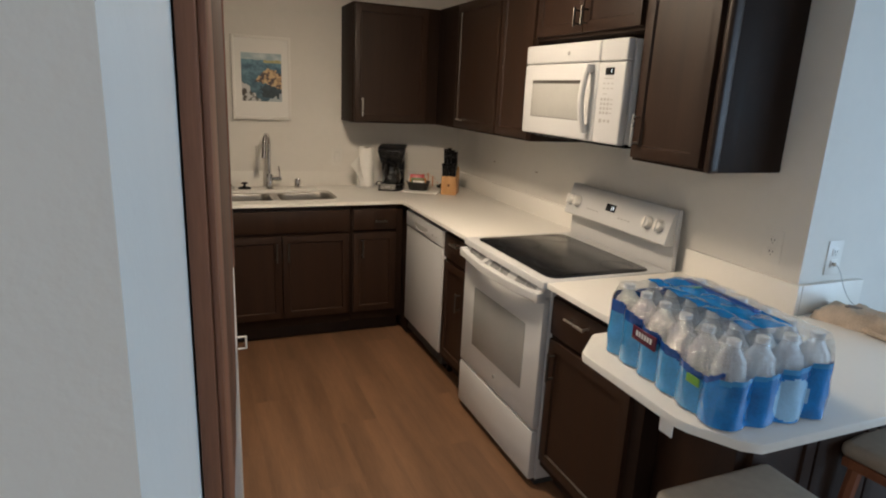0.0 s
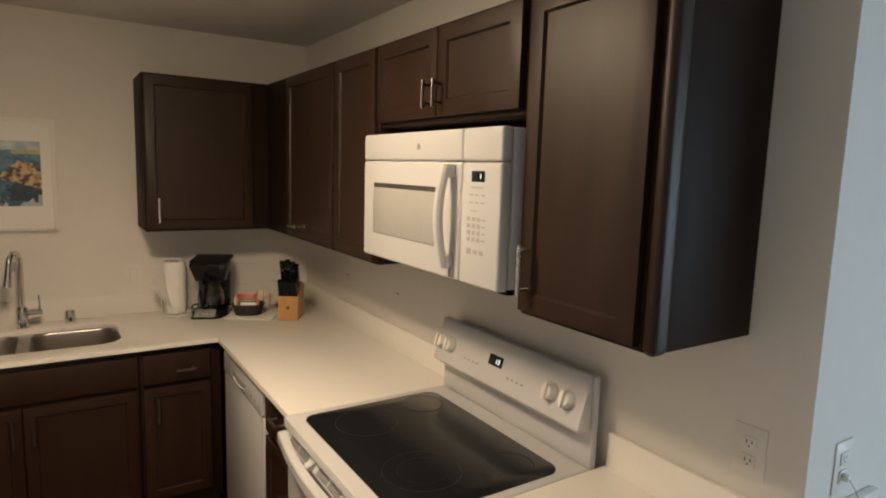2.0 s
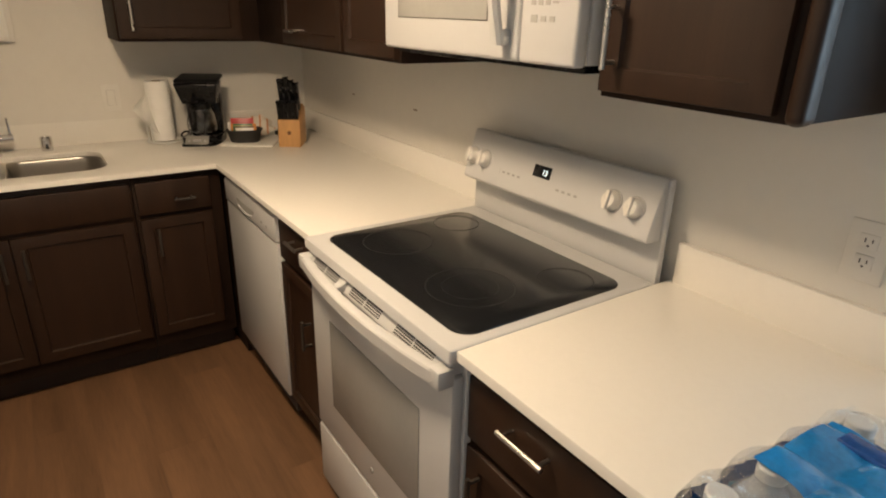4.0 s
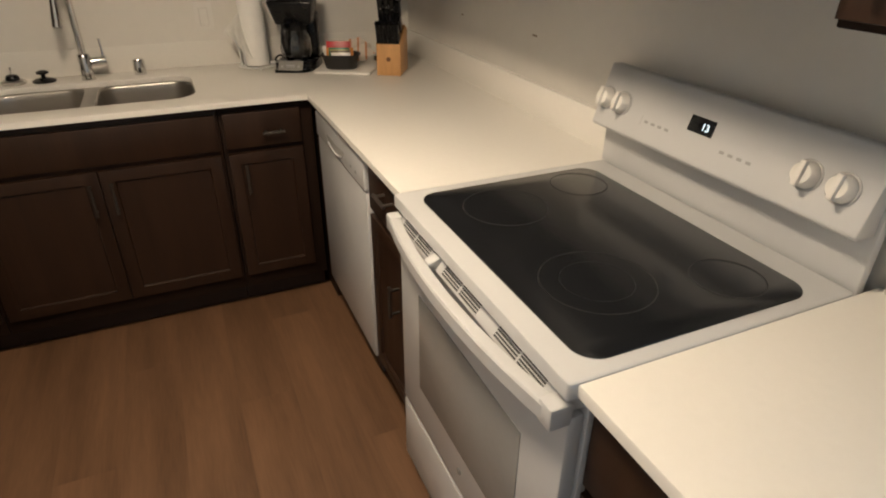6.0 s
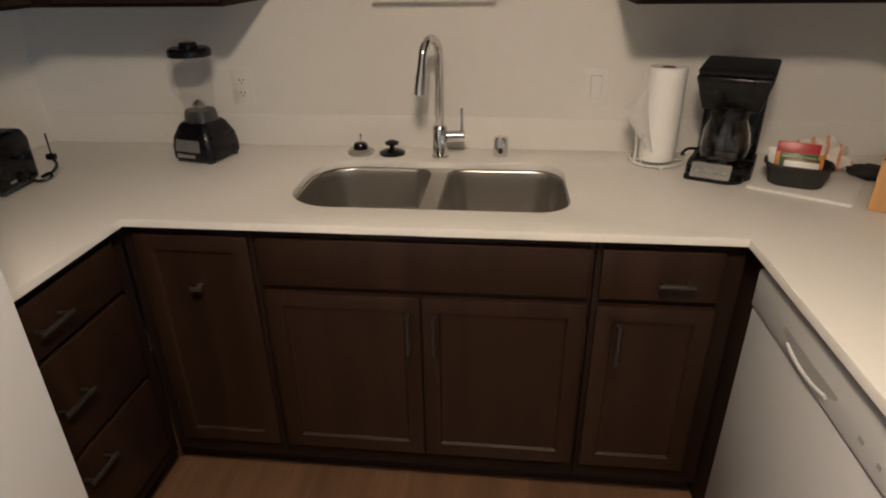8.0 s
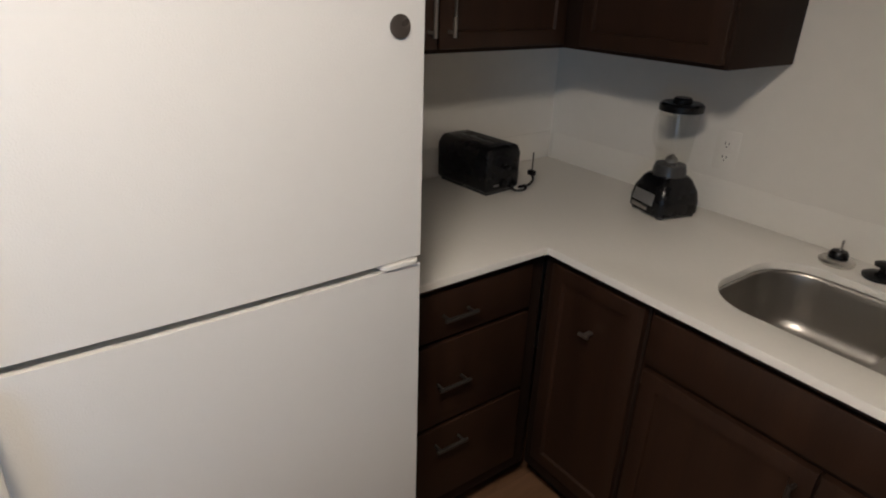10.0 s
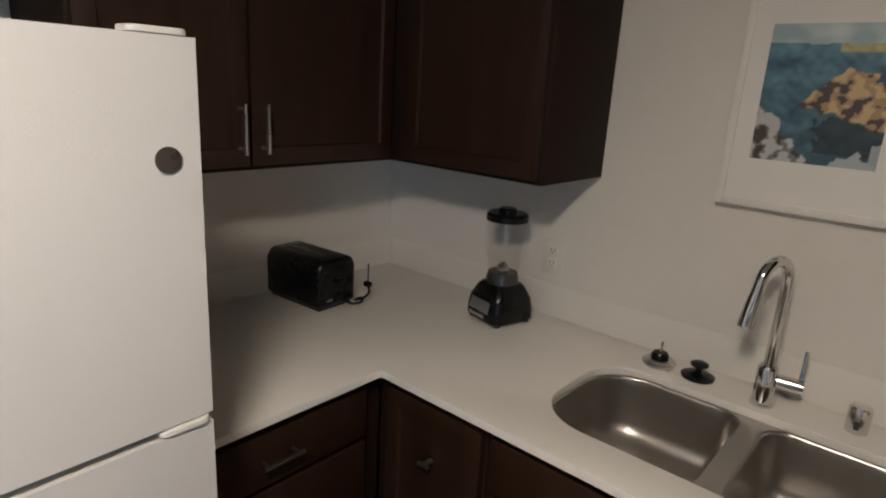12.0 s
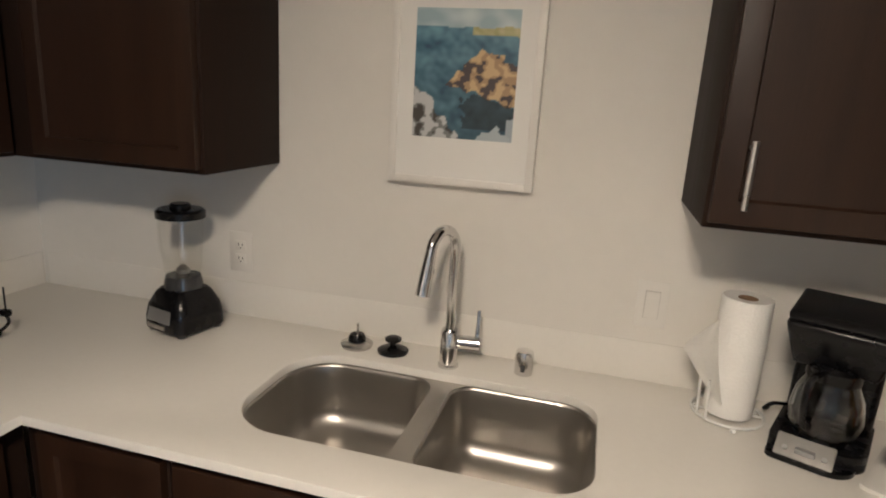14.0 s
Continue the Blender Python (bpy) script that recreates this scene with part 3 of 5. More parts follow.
part("storage_drawer", box(1.150, 1.180, Y0 + 0.004, Y1 - 0.004, FL + 0.035, 0.290, 0.006), WHITE, rg)
part("plinth", box(1.19, 1.76, Y0 + 0.01, Y1 - 0.01, FL, FL + 0.03), DARKGAP, rg)

# ---- microwave ----
mw = thing("microwave", (1.6, 2.304, 1.417), "white over-the-range microwave with dark keypad display", "microwave")
MY0, MY1, MZ0, MZ1, MX = 1.954, 2.668, 1.417, 1.797, 1.413
part("body", box(MX + 0.035, XR - 0.003, MY0, MY1, MZ0 + 0.004, MZ1 - 0.002, 0.003), WHITE, mw)
part("underside", box(MX + 0.04, XR - 0.02, MY0 + 0.01, MY1 - 0.01, MZ0 - 0.012, MZ0 + 0.003, 0.003), BLACKPL, mw, "dark grease filter panel")
F = face(MX, 0, "-x")
part("grille", box(-MY1, -2.114, MZ1 - 0.079, MZ1, -0.034, 0, 0.008, 3, m=F), WHITE, mw)
part("grille", box(-2.111, -MY0, MZ1 - 0.079, MZ1, -0.034, 0, 0.008, 3, m=F), WHITE, mw)
md = part("door", box(-MY1, -2.114, MZ0, MZ1 - 0.081, -0.034, 0, 0.008, 3, m=F), WHITE, mw)
mp_ = part("control_panel", box(-2.111, -MY0, MZ0, MZ1 - 0.081, -0.034, 0, 0.008, 3, m=F), WHITE, mw)
part("window_border", box(-2.594, -2.216, 1.493, 1.650, -0.002, 0.0008, 0.0005, m=F), mat("dark_window_edge", (0.06, 0.055, 0.05), 0.3), md, "dark edge of the window")
part("window", box(-2.590, -2.219, 1.495, 1.636, -0.001, 0.0016, 0.0005, m=F), mat("microwave_mesh", (0.40, 0.40, 0.38), 0.25, var=0.05), md, "grey mesh microwave window")
bm = bmesh.new()
rows_ = []
for i in range(21):
    v = 1.448 + 0.262 * i / 20
    o = 0.020 + 0.020 * math.sin(math.pi * i / 20)
    rows_.append([bm.verts.new(F @ Vector((-2.152 + a * 0.013, v, o + b * 0.011))) for a, b in ((-1, -0.6), (-1, 0.3), (-0.6, 0.9), (0, 1.05), (0.6, 0.9), (1, 0.3), (1, -0.6), (0.5, -1), (-0.5, -1))])
for a, b in zip(rows_, rows_[1:]):
    for k in range(9):
        bm.faces.new((a[k], a[(k + 1) % 9], b[(k + 1) % 9], b[k]))
bm.faces.new(rows_[0])
bm.faces.new(rows_[-1])
for v in (1.464, 1.694):
    bx(bm, -2.166, -2.138, v - 0.016, v + 0.016, -0.001, 0.026, 0.004, m=F)
part("handle", bm, WHITE, md, "curved white vertical handle")
MP = F @ Matrix.Translation((-2.041, 1.682, 0))
md2 = part("display", box(-0.026, 0.026, -0.013, 0.013, 0.0002, 0.0014, 0.0005, m=MP), BLACKGL, mp_, "black display with a lit digit")
lettering("display_digit", "1", MP @ Matrix.Translation((0.012, 0, 0)), 0.016, DIG, md2, 0.0018)
K = F @ Matrix.Translation((-2.044, 1.556, 0))
KEY = mat("pale_keys", (0.40, 0.395, 0.385), 0.5)
bars("keypad", mp_, K, [(-0.030 + 0.020 * i, 0.024 - 0.0165 * j, 0.012 if i < 3 else 0.015, 0.010 if i < 3 else 0.004) for i in range(4) for j in range(4)] + [(-0.012, 0.044, 0.026, 0.003)], KEY)
bars("keypad", mp_, K, [(0.0, 0.100, 0.052, 0.003)] + [(-0.024 + 0.024 * i, 0.082 - 0.018 * j, 0.014, 0.004) for i in range(3) for j in range(2)], KEY)
bars("keypad", mp_, K, [(-0.026, -0.055, 0.017, 0.014), (0.0, -0.055, 0.014, 0.010), (0.024, -0.055, 0.014, 0.010)], KEY)
part("badge", lathe(bmesh.new(), [(0.009, 0.0002), (0.009, 0.0015), (0.007, 0.002)], 20, m=F @ Matrix.Translation((-2.323, 1.756, 0))), GREYPL, mw)

# ---- dishwasher ----
dw = thing("dishwasher", (1.5, 3.288, FL), "white built-in dishwasher with pocket handle", "dishwasher")
F = face(1.172, 0, "-x")
part("tub", box(1.20, 1.78, 2.992, 3.584, FL + 0.05, ZB - 0.002), DARKGAP, dw)
part("door", box(-3.582, -2.992, 0.165, 0.772, -0.027, 0.0, 0.006, m=F), WHITE, dw)
bm = bmesh.new()
bx(bm, -3.582, -2.992, 0.775, 0.868, -0.027, 0.004, 0.008, 3, m=F)
pan = part("control_panel", bm, WHITE, dw)
# the pocket is a flat lens; its shade is put in as grey
lens = [(-3.418 + 0.208 * k / 16, 0.826 - 0.0015 * math.sin(math.pi * k / 16)) for k in range(17)] + [(-3.21 - 0.208 * k / 16, 0.822 - 0.028 * math.sin(math.pi * (k + 0.3) / 16.6) ** 0.6) for k in range(17)]
bm = slab(bmesh.new(), lens, 0.0035, 0.0048)
bmesh.ops.transform(bm, matrix=F, verts=bm.verts)
part("pocket_handle", bm, mat("recess_shade_grey", (0.36, 0.36, 0.35), 0.5), pan, "flat pocket handle patch, the recess shade as grey colour")
part("pocket_lip", tube(bmesh.new(), [F @ Vector((u, v - 0.002, 0.006)) for u, v in lens[19:32]], 0.004, 8), WHITE, pan)
bars("panel_print", pan, F @ Matrix.Translation((-3.10, 0.808, 0.004)), [(-0.029, 0.003, 0.014, 0.008), (0.023, 0.001, 0.010, 0.008)])
part("kick_plate", box(1.245, 1.27, 2.992, 3.584, FL, 0.16), BLACKPL, dw)

# ---- refrigerator ----
fr = thing("refrigerator", (-0.5, 2.745, FL), "white top-freezer refrigerator with dark door gap", "refrigerator")
G0, G1 = 2.385, 3.104
part("body", box(-0.92, -0.198, G0 + 0.004, G1 - 0.004, FL + 0.02, 1.61, 0.006), WHITETEX, fr)
part("gasket", box(-0.197, -0.180, G0 + 0.012, G1 - 0.012, FL + 0.10, 1.61), DARKGAP, fr)
def fridge_door(name, z0, z1):
    bm = bmesh.new()
    n, prof = 16, []
    for i in range(n + 1):
        y = G0 + (G1 - G0) * i / n
        prof.append((-0.131 + 0.008 * (1 - ((y - 2.7445) / 0.36) ** 2), y))
    a = [bm.verts.new((x, y, z0)) for x, y in prof] + [bm.verts.new((-0.179, G1, z0)), bm.verts.new((-0.179, G0, z0))]
    b = [bm.verts.new((v.co.x, v.co.y, z1)) for v in a]
    bm.faces.new(a), bm.faces.new(b)
    for i in range(len(a)):
        bm.faces.new((a[i], a[(i + 1) % len(a)], b[(i + 1) % len(a)], b[i]))
    bmesh.ops.bevel(bm, geom=[e for e in bm.edges if e.calc_face_angle(0) > 0.8], offset=0.009, segments=3, profile=0.5, affect="EDGES")
    return part(name, bm, WHITETEX, fr)


fd = fridge_door("freezer_door", 1.089, 1.632)
ld = fridge_door("fridge_door", FL + 0.06, 1.074)
for d, z0, z1 in ((fd, 1.10, 1.52), (ld, 0.62, 1.06)):
    bm = bmesh.new()
    tube(bm, smooth_path([(-0.125, 2.44, z0), (-0.09, 2.44, z0 + 0.02), (-0.08, 2.44, z0 + 0.08), (-0.08, 2.44, z1 - 0.08), (-0.09, 2.44, z1 - 0.02), (-0.125, 2.44, z1)], 5), 0.013, 10, flat=1.3)
    part("handle", bm, WHITEPL, d, "white bar door handle")
part("badge", lathe(bmesh.new(), [(0.0178, 0.0), (0.0178, 0.002), (0.0150, 0.003)], 28, m=Matrix(((0, 0, 1, -0.1285), (1, 0, 0, 3.058), (0, 1, 0, 1.476), (0, 0, 0, 1)))), mat("dark_badge", (0.10, 0.085, 0.075), 0.3, 0.5), fd, "round grey badge")
HINGE = mat("hinge_cover", (0.66, 0.65, 0.62), 0.35)
part("hinge", slab(bmesh.new(), round_rect(-0.176, -0.1235, 3.022, 3.098, (0.012, 0.012, 0.012, 0.012), 5), 1.0775, 1.0860, bevel=0.002), HINGE, fr, "white plastic hinge cover")
part("hinge_pin", lathe(bmesh.new(), [(0.006, 1.0745), (0.006, 1.0885)], 12, (-0.150, 3.082, 0)), NICKEL, fr)
part("hinge", slab(bmesh.new(), round_rect(-0.176, -0.128, 3.020, 3.096, (0.016, 0.016, 0.010, 0.010), 5), 1.6335, 1.6415, bevel=0.003), HINGE, fr, "white plastic hinge cover")
# ---- lit kitchen lamp, and an added unlit hall fixture ----
DOME = glow("lit_lamp_dome", (1.0, 0.80, 0.58), 118.0)


def dome_lamp(x, y, r, h, z, shine):
    c = thing("ceiling_light", (x, y, z), "round flush-mount ceiling light with dome", "ceiling light")
    if z < CEIL - 0.01:
        part("stem", lathe(bmesh.new(), [(0.05, CEIL - z - 0.0005), (0.05, CEIL - z - 0.012), (0.015, CEIL - z - 0.014), (0.015, 0.0)], 24, (x, y, z)), NICKEL, c)
    part("base", lathe(bmesh.new(), [(r + 0.02, -0.0005), (r + 0.02, -0.018), (r + 0.012, -0.022)], 40, (x, y, z)), NICKEL, c)
    part("dome", lathe(bmesh.new(), [(r * math.cos(a), -0.0225 - h * math.sin(a)) for a in [math.pi / 2 * i / 10 * 0.98 for i in range(11)]], 32, (x, y, z)), shine, c, "dome of the ceiling light")


dome_lamp(LAMP[0], LAMP[1], 0.16, 0.035, CEIL - 0.12, DOME)
# unseen fixture with an unlit dome, added above the hall fill light
dome_lamp(-0.9, -1.3, 0.14, 0.08, CEIL - 0.0005, WHITEPL)

# ---- wall plates ----
def plate(m, kind_, cover=PLATE, group="wall plates"):
    c = thing("wall_outlet" if kind_ == "outlet" else "light_switch", (0, 0, 0), "white duplex wall outlet" if kind_ == "outlet" else "white rocker light switch", "outlet" if kind_ == "outlet" else "switch", group=group, local=True)
    c.matrix_world = m
    BASE[c] = Vector((0, 0, 0))
    part("cover", box(-0.036, 0.036, -0.058, 0.058, 0.0003, 0.0035, 0.0014), cover, c)
    if kind_ == "outlet":
        for v in (-0.02, 0.02):
            s = part("socket", box(-0.016, 0.016, v - 0.014, v + 0.014, 0.0040, 0.006, 0.0018), cover, c)
            for u, h in ((-0.006, 0.009), (0.006, 0.007)):
                part("slot", box(u - 0.0012, u + 0.0012, v - h / 2 + 0.002, v + h / 2 + 0.002, 0.0055, 0.0063), DARKGAP, s)
            part("slot", lathe(bmesh.new(), [(0.0022, 0.0055), (0.0022, 0.0063)], 10, (0, v - 0.008, 0)), DARKGAP, s)
    else:
        part("rocker_gap", box(-0.0172, 0.0172, -0.0342, 0.0342, 0.0036, 0.0040), mat("switch_seam", (0.48, 0.46, 0.43), 0.6), c)
        part("rocker", box(-0.016, 0.016, -0.033, 0.033, 0.0041, 0.0085, 0.0016), cover, c)
    return c


def on_face(way, a, z):
    """A pose on a wall: its z axis comes out of the wall."""
    u, w, o = {"-x": ((0, -1, 0), (-1, 0, 0), (XR, a, z)), "-y": ((1, 0, 0), (0, -1, 0), (a, YB, z)), "end": ((1, 0, 0), (0, -1, 0), (a, YE, z))}[way]
    return Matrix(((u[0], 0, w[0], o[0]), (u[1], 0, w[1], o[1]), (0, 1, 0, o[2]), (0, 0, 0, 1)))


plate(on_face("-y", -0.232, 1.105), "outlet")
plate(on_face("-y", 0.884, 1.113), "switch", WHITEPL)
plate(on_face("-x", 1.547, 1.118), "outlet")
plate(on_face("end", 1.945, 1.10), "outlet", WHITEPL)

# ---- picture over the sink ----
pic = thing("framed_picture", (0.394, YB, 1.356), "white-framed painting of orange sea rocks in blue water", "picture")
F = face(0, YB - 0.001, "-y")
bm = bmesh.new()
PX0, PX1, PZ0, PZ1, FW = 0.213, 0.575, 1.356, 1.868, 0.018
for a in ((PX0, PX0 + FW, PZ0, PZ1), (PX1 - FW, PX1, PZ0, PZ1), (PX0 + FW, PX1 - FW, PZ0, PZ0 + FW), (PX0 + FW, PX1 - FW, PZ1 - FW, PZ1)):
    part("frame_rail", box(*a, 0.0, 0.034, 0.002, m=F), WHITEPL, pic)
part("mat_board", box(PX0 + FW, PX1 - FW, PZ0 + FW, PZ1 - FW, 0.0, 0.029, m=F), mat("mat_board", (0.80, 0.79, 0.76), 0.8, var=0.01), pic, "white mat board")


def art_colour(u, v):
    """Sea, orange rocks and foam: u to the right, v up, 0 to 1."""
    n = noise.noise((u * 5, v * 9, 0.0))
    n2 = noise.noise((u * 16, v * 22, 3.0))
    n3 = noise.noise((u * 9, v * 8, 7.0))
    if v > 0.86 + 0.02 * n:
        c = Vector((0.30, 0.45, 0.52)) + Vector((0.30, 0.26, 0.2)) * max(0, n + 0.25)
    elif v > 0.80 + 0.015 * n and u > 0.55:
        c = Vector((0.45, 0.42, 0.15)) + Vector((0.15, 0.12, 0.1)) * n2
    else:
        c = Vector((0.03, 0.16, 0.25)) + Vector((0.05, 0.12, 0.14)) * (n + n2 * 0.6)
        c *= 0.55 + 0.75 * max(0, v)
    ridge = 0.70 - 1.0 * abs(u - 0.68) ** 1.25 if u < 0.68 else 0.70 - 0.35 * (u - 0.68)
    low = 0.40 - 0.25 * max(0, u - 0.45) + 0.16 * max(0, 0.5 - u)
    if low + 0.05 * n3 < v < ridge + 0.05 * n2 and u > 0.24:
        lit = n3 + 0.7 * n2
        c = Vector((0.62, 0.40, 0.14)) if lit > 0.12 else (Vector((0.42, 0.24, 0.08)) if lit > -0.18 else Vector((0.07, 0.05, 0.05)))
    if v < 0.42 - 0.85 * u + 0.07 * n3 + 0.03 * n2 and v < 0.40:
        lit = n3 + 0.5 * n2 + 0.12
        c = Vector((0.55, 0.56, 0.56)) if lit > 0.1 else (Vector((0.20, 0.21, 0.20)) if lit > -0.12 else Vector((0.06, 0.05, 0.04)))
    if v < 0.10 - 1.2 * abs(u - 0.82) ** 1.5 + 0.04 * n2 and u > 0.55:
        c = Vector((0.42, 0.50, 0.54))
    elif u > 0.93 and v < 0.2 + 0.05 * n3:
        c = Vector((0.35, 0.42, 0.48))
    elif 0.08 < v < 0.34 + 0.04 * n3 and u > 0.5 + 0.06 * n2 and v < low:
        c = c * 0.35
    return [max(0.0, min(1.0, q)) for q in c] + [1.0]


NU, NV = 84, 100
AX0, AX1, AZ0, AZ1 = 0.271, 0.517, 1.47, 1.765
bm = bmesh.new()
lay = bm.loops.layers.float_color.new("paint")
grid = [[bm.verts.new(F @ Vector((AX0 + (AX1 - AX0) * i / NU, AZ0 + (AZ1 - AZ0) * j / NV, 0.0305))) for i in range(NU + 1)] for j in range(NV + 1)]
for j in range(NV):
    for i in range(NU):
        f = bm.faces.new((grid[j][i], grid[j][i + 1], grid[j + 1][i + 1], grid[j + 1][i]))
        for lp, (a, b) in zip(f.loops, ((i, j), (i + 1, j), (i + 1, j + 1), (i, j + 1))):
            lp[lay] = art_colour(a / NU, b / NV)
ART = mat("painted_paper", (0.5, 0.5, 0.5), 0.45)
at = ART.node_tree.nodes.new("ShaderNodeVertexColor")
at.layer_name = "paint"
mute = ART.node_tree.nodes.new("ShaderNodeHueSaturation")
mute.inputs["Saturation"].default_value, mute.inputs["Value"].default_value = 0.80, 0.95
ART.node_tree.links.new(at.outputs[0], mute.inputs["Color"])
ART.node_tree.links.new(mute.outputs[0], ART.node_tree.nodes["Principled BSDF"].inputs["Base Color"])
part("print", bm, ART, pic, "painting of orange rocks in blue sea")

# ---- at the sink ----
fc = thing("kitchen_faucet", (0.417, 4.152, ZC), "chrome gooseneck pull-down kitchen faucet", "faucet")
fx, fy = 0.417, 4.165
part("body", lathe(bmesh.new(), [(0.026, 0.0003), (0.026, 0.006), (0.0225, 0.008), (0.0225, 0.092), (0.019, 0.098)], 28, (fx, fy, ZC)), CHROME, fc)
neck = [(fx, fy, ZC + 0.09), (fx, fy, ZC + 0.16), (fx, fy, ZC + 0.27)]
sp = Vector((0.382, 4.072, 0))
dirv = Vector((sp.x - fx, sp.y - fy, 0))
R = dirv.length / 2
dirv.normalize()
for i in range(1, 13):
    a = math.pi * i / 12 * 0.96
    neck.append((fx + dirv.x * R * (1 - math.cos(a)), fy + dirv.y * R * (1 - math.cos(a)), ZC + 0.302 + R * 1.05 * math.sin(a)))
part("neck", tube(bmesh.new(), neck, 0.0125, 16), CHROME, fc)
e = Vector(neck[-1])
dn = (e - Vector(neck[-2])).normalized()
wand = part("spray_wand", tube(bmesh.new(), [e - dn * 0.004, e + dn * 0.03, e + dn * 0.05, e + dn * 0.098, e + dn * 0.10], [0.0125, 0.014, 0.016, 0.017, 0.014], 18), CHROME, fc)
for k in (0.045, 0.068):
    q = e + dn * k - dirv * 0.0185
    part("button", lathe(bmesh.new(), [(0.006, -0.006), (0.006, 0.006)], 12, tuple(q)), BLACKPL, wand)
lv = part("lever_hub", tube(bmesh.new(), [(fx + 0.02, fy + 0.005, ZC + 0.066), (fx + 0.074, fy + 0.012, ZC + 0.066)], 0.0165, 18), CHROME, fc)
part("lever", tube(bmesh.new(), [(fx + 0.066, fy + 0.012, ZC + 0.070), (fx + 0.066, fy + 0.016, ZC + 0.11), (fx + 0.064, fy + 0.028, ZC + 0.146)], [0.006, 0.0045, 0.004], 10), CHROME, lv)
ag = thing("air_gap_cap", (0.602, 4.195, ZC), "chrome sink air gap cap with side vent", "air gap")
part("cap", lathe(bmesh.new(), [(0.0225, 0.0003), (0.0225, 0.054), (0.020, 0.060), (0.012, 0.062)], 28, (0.602, 4.195, ZC)), CHROME, ag)
part("vent", box(0.597, 0.607, 4.1705, 4.1735, ZC + 0.012, ZC + 0.030, 0.001), DARKGAP, ag, "dark vent slot")
st = thing("sink_strainer", (0.161, 4.19, ZC), "stainless sink basket strainer with upright pin", "strainer")
part("basket", lathe(bmesh.new(), [(0.040, 0.0004), (0.043, 0.008), (0.036, 0.014), (0.026, 0.016)], 28, (0.161, 4.19, ZC)), NICKEL, st)
part("rubber", lathe(bmesh.new(), [(0.023, 0.0161), (0.023, 0.026), (0.018, 0.034), (0.010, 0.036)], 24, (0.161, 4.19, ZC)), BLACKPL, st)
part("pin", tube(bmesh.new(), [(0.161, 4.19, ZC + 0.03), (0.163, 4.19, ZC + 0.064)], 0.003, 8), NICKEL, st)
sk = thing("sink_stopper", (0.262, 4.19, ZC), "black rubber sink stopper with round grip", "stopper")
part("disc", lathe(bmesh.new(), [(0.040, 0.0004), (0.041, 0.006), (0.030, 0.012), (0.010, 0.017)], 28, (0.262, 4.19, ZC)), BLACKPL, sk)
part("grip", lathe(bmesh.new(), [(0.008, 0.012), (0.008, 0.028), (0.021, 0.032), (0.022, 0.038), (0.012, 0.043)], 24, (0.262, 4.19, ZC)), BLACKPL, sk)

# ---- paper towel ----
TW = mat("paper_towel", (0.87, 0.86, 0.83), 0.95, var=0.03, scale=20, bump=0.6, bscale=160)
TX, TY = 1.062, 4.155
hold = thing("paper_towel_holder", (TX, TY, ZC), "white wire paper towel holder", "towel holder")
WIRE = mat("white_wire", (0.75, 0.75, 0.73), 0.35)
part("base_ring", tube(bmesh.new(), [(TX + 0.074 * math.cos(a), TY + 0.074 * math.sin(a), ZC + 0.010) for a in [2 * math.pi * i / 32 for i in range(32)]], 0.0035, 8, closed=True), WIRE, hold)
part("base_cross", tube(bmesh.new(), [(TX - 0.072, TY, ZC + 0.010), (TX + 0.072, TY, ZC + 0.010)], 0.003, 8), WIRE, hold)
part("post", tube(bmesh.new(), [(TX, TY, ZC + 0.008), (TX, TY, ZC + 0.27)], 0.004, 8), WIRE, hold)
for a in (205, 225):
    a = radians(a)
    cx, cy = TX + 0.074 * math.cos(a), TY + 0.074 * math.sin(a)
    part("arm", tube(bmesh.new(), [(cx, cy, ZC + 0.008), (cx - 0.004, cy - 0.002, ZC + 0.10)], 0.003, 8), WIRE, hold)
for a in (30, 150, 270):
    part("foot", lathe(bmesh.new(), [(0.006, 0.0003), (0.007, 0.006), (0.004, 0.010)], 12, (TX + 0.074 * math.cos(radians(a)), TY + 0.074 * math.sin(radians(a)), ZC)), WIRE, hold)
roll = thing("paper_towel_roll", (TX, TY, ZC + 0.013), "white paper towel roll with loose corner sheet", "paper towel")
bm = lathe(bmesh.new(), [(0.021, 0.016), (0.0500, 0.014), (0.0510, 0.02), (0.0510, 0.272), (0.0495, 0.278), (0.021, 0.276), (0.020, 0.2), (0.020, 0.016)], 40, (TX, TY, ZC), cap=False)
part("roll", bm, TW, roll)
part("core", lathe(bmesh.new(), [(0.0195, 0.016), (0.0195, 0.2765), (0.017, 0.2765), (0.017, 0.016)], 28, (TX, TY, ZC), cap=False), mat("cardboard", (0.22, 0.14, 0.08), 0.9), roll, "brown cardboard core")
bm = bmesh.new()
rows_ = []
for j in range(17):
    v = j / 16                                   # from the top of the free edge down to its foot
    a = radians(196 + 48 * v ** 1.2)
    root = Vector((TX + 0.0515 * math.cos(a), TY + 0.0515 * math.sin(a), ZC + 0.225 - 0.180 * v))
    reach = 0.076 * (v / 0.36 if v < 0.36 else 1 - (v - 0.36) / 0.64) + 0.001
    out = Vector((-0.97, -0.16, -0.06))
    row = []
    for i in range(9):
        k = i / 8
        row.append(bm.verts.new(root + out * (reach * k) + Vector((0.0, -0.010 * math.sin(math.pi * k) * math.sin(math.pi * v), 0.006 * k * math.sin(5 * v)))))
    rows_.append(row)
for a, b in zip(rows_, rows_[1:]):
    for i in range(8):
        bm.faces.new((a[i], a[i + 1], b[i + 1], b[i]))
bmesh.ops.solidify(bm, geom=bm.faces[:], thickness=0.0008)
part("loose_sheet", bm, TW, roll)

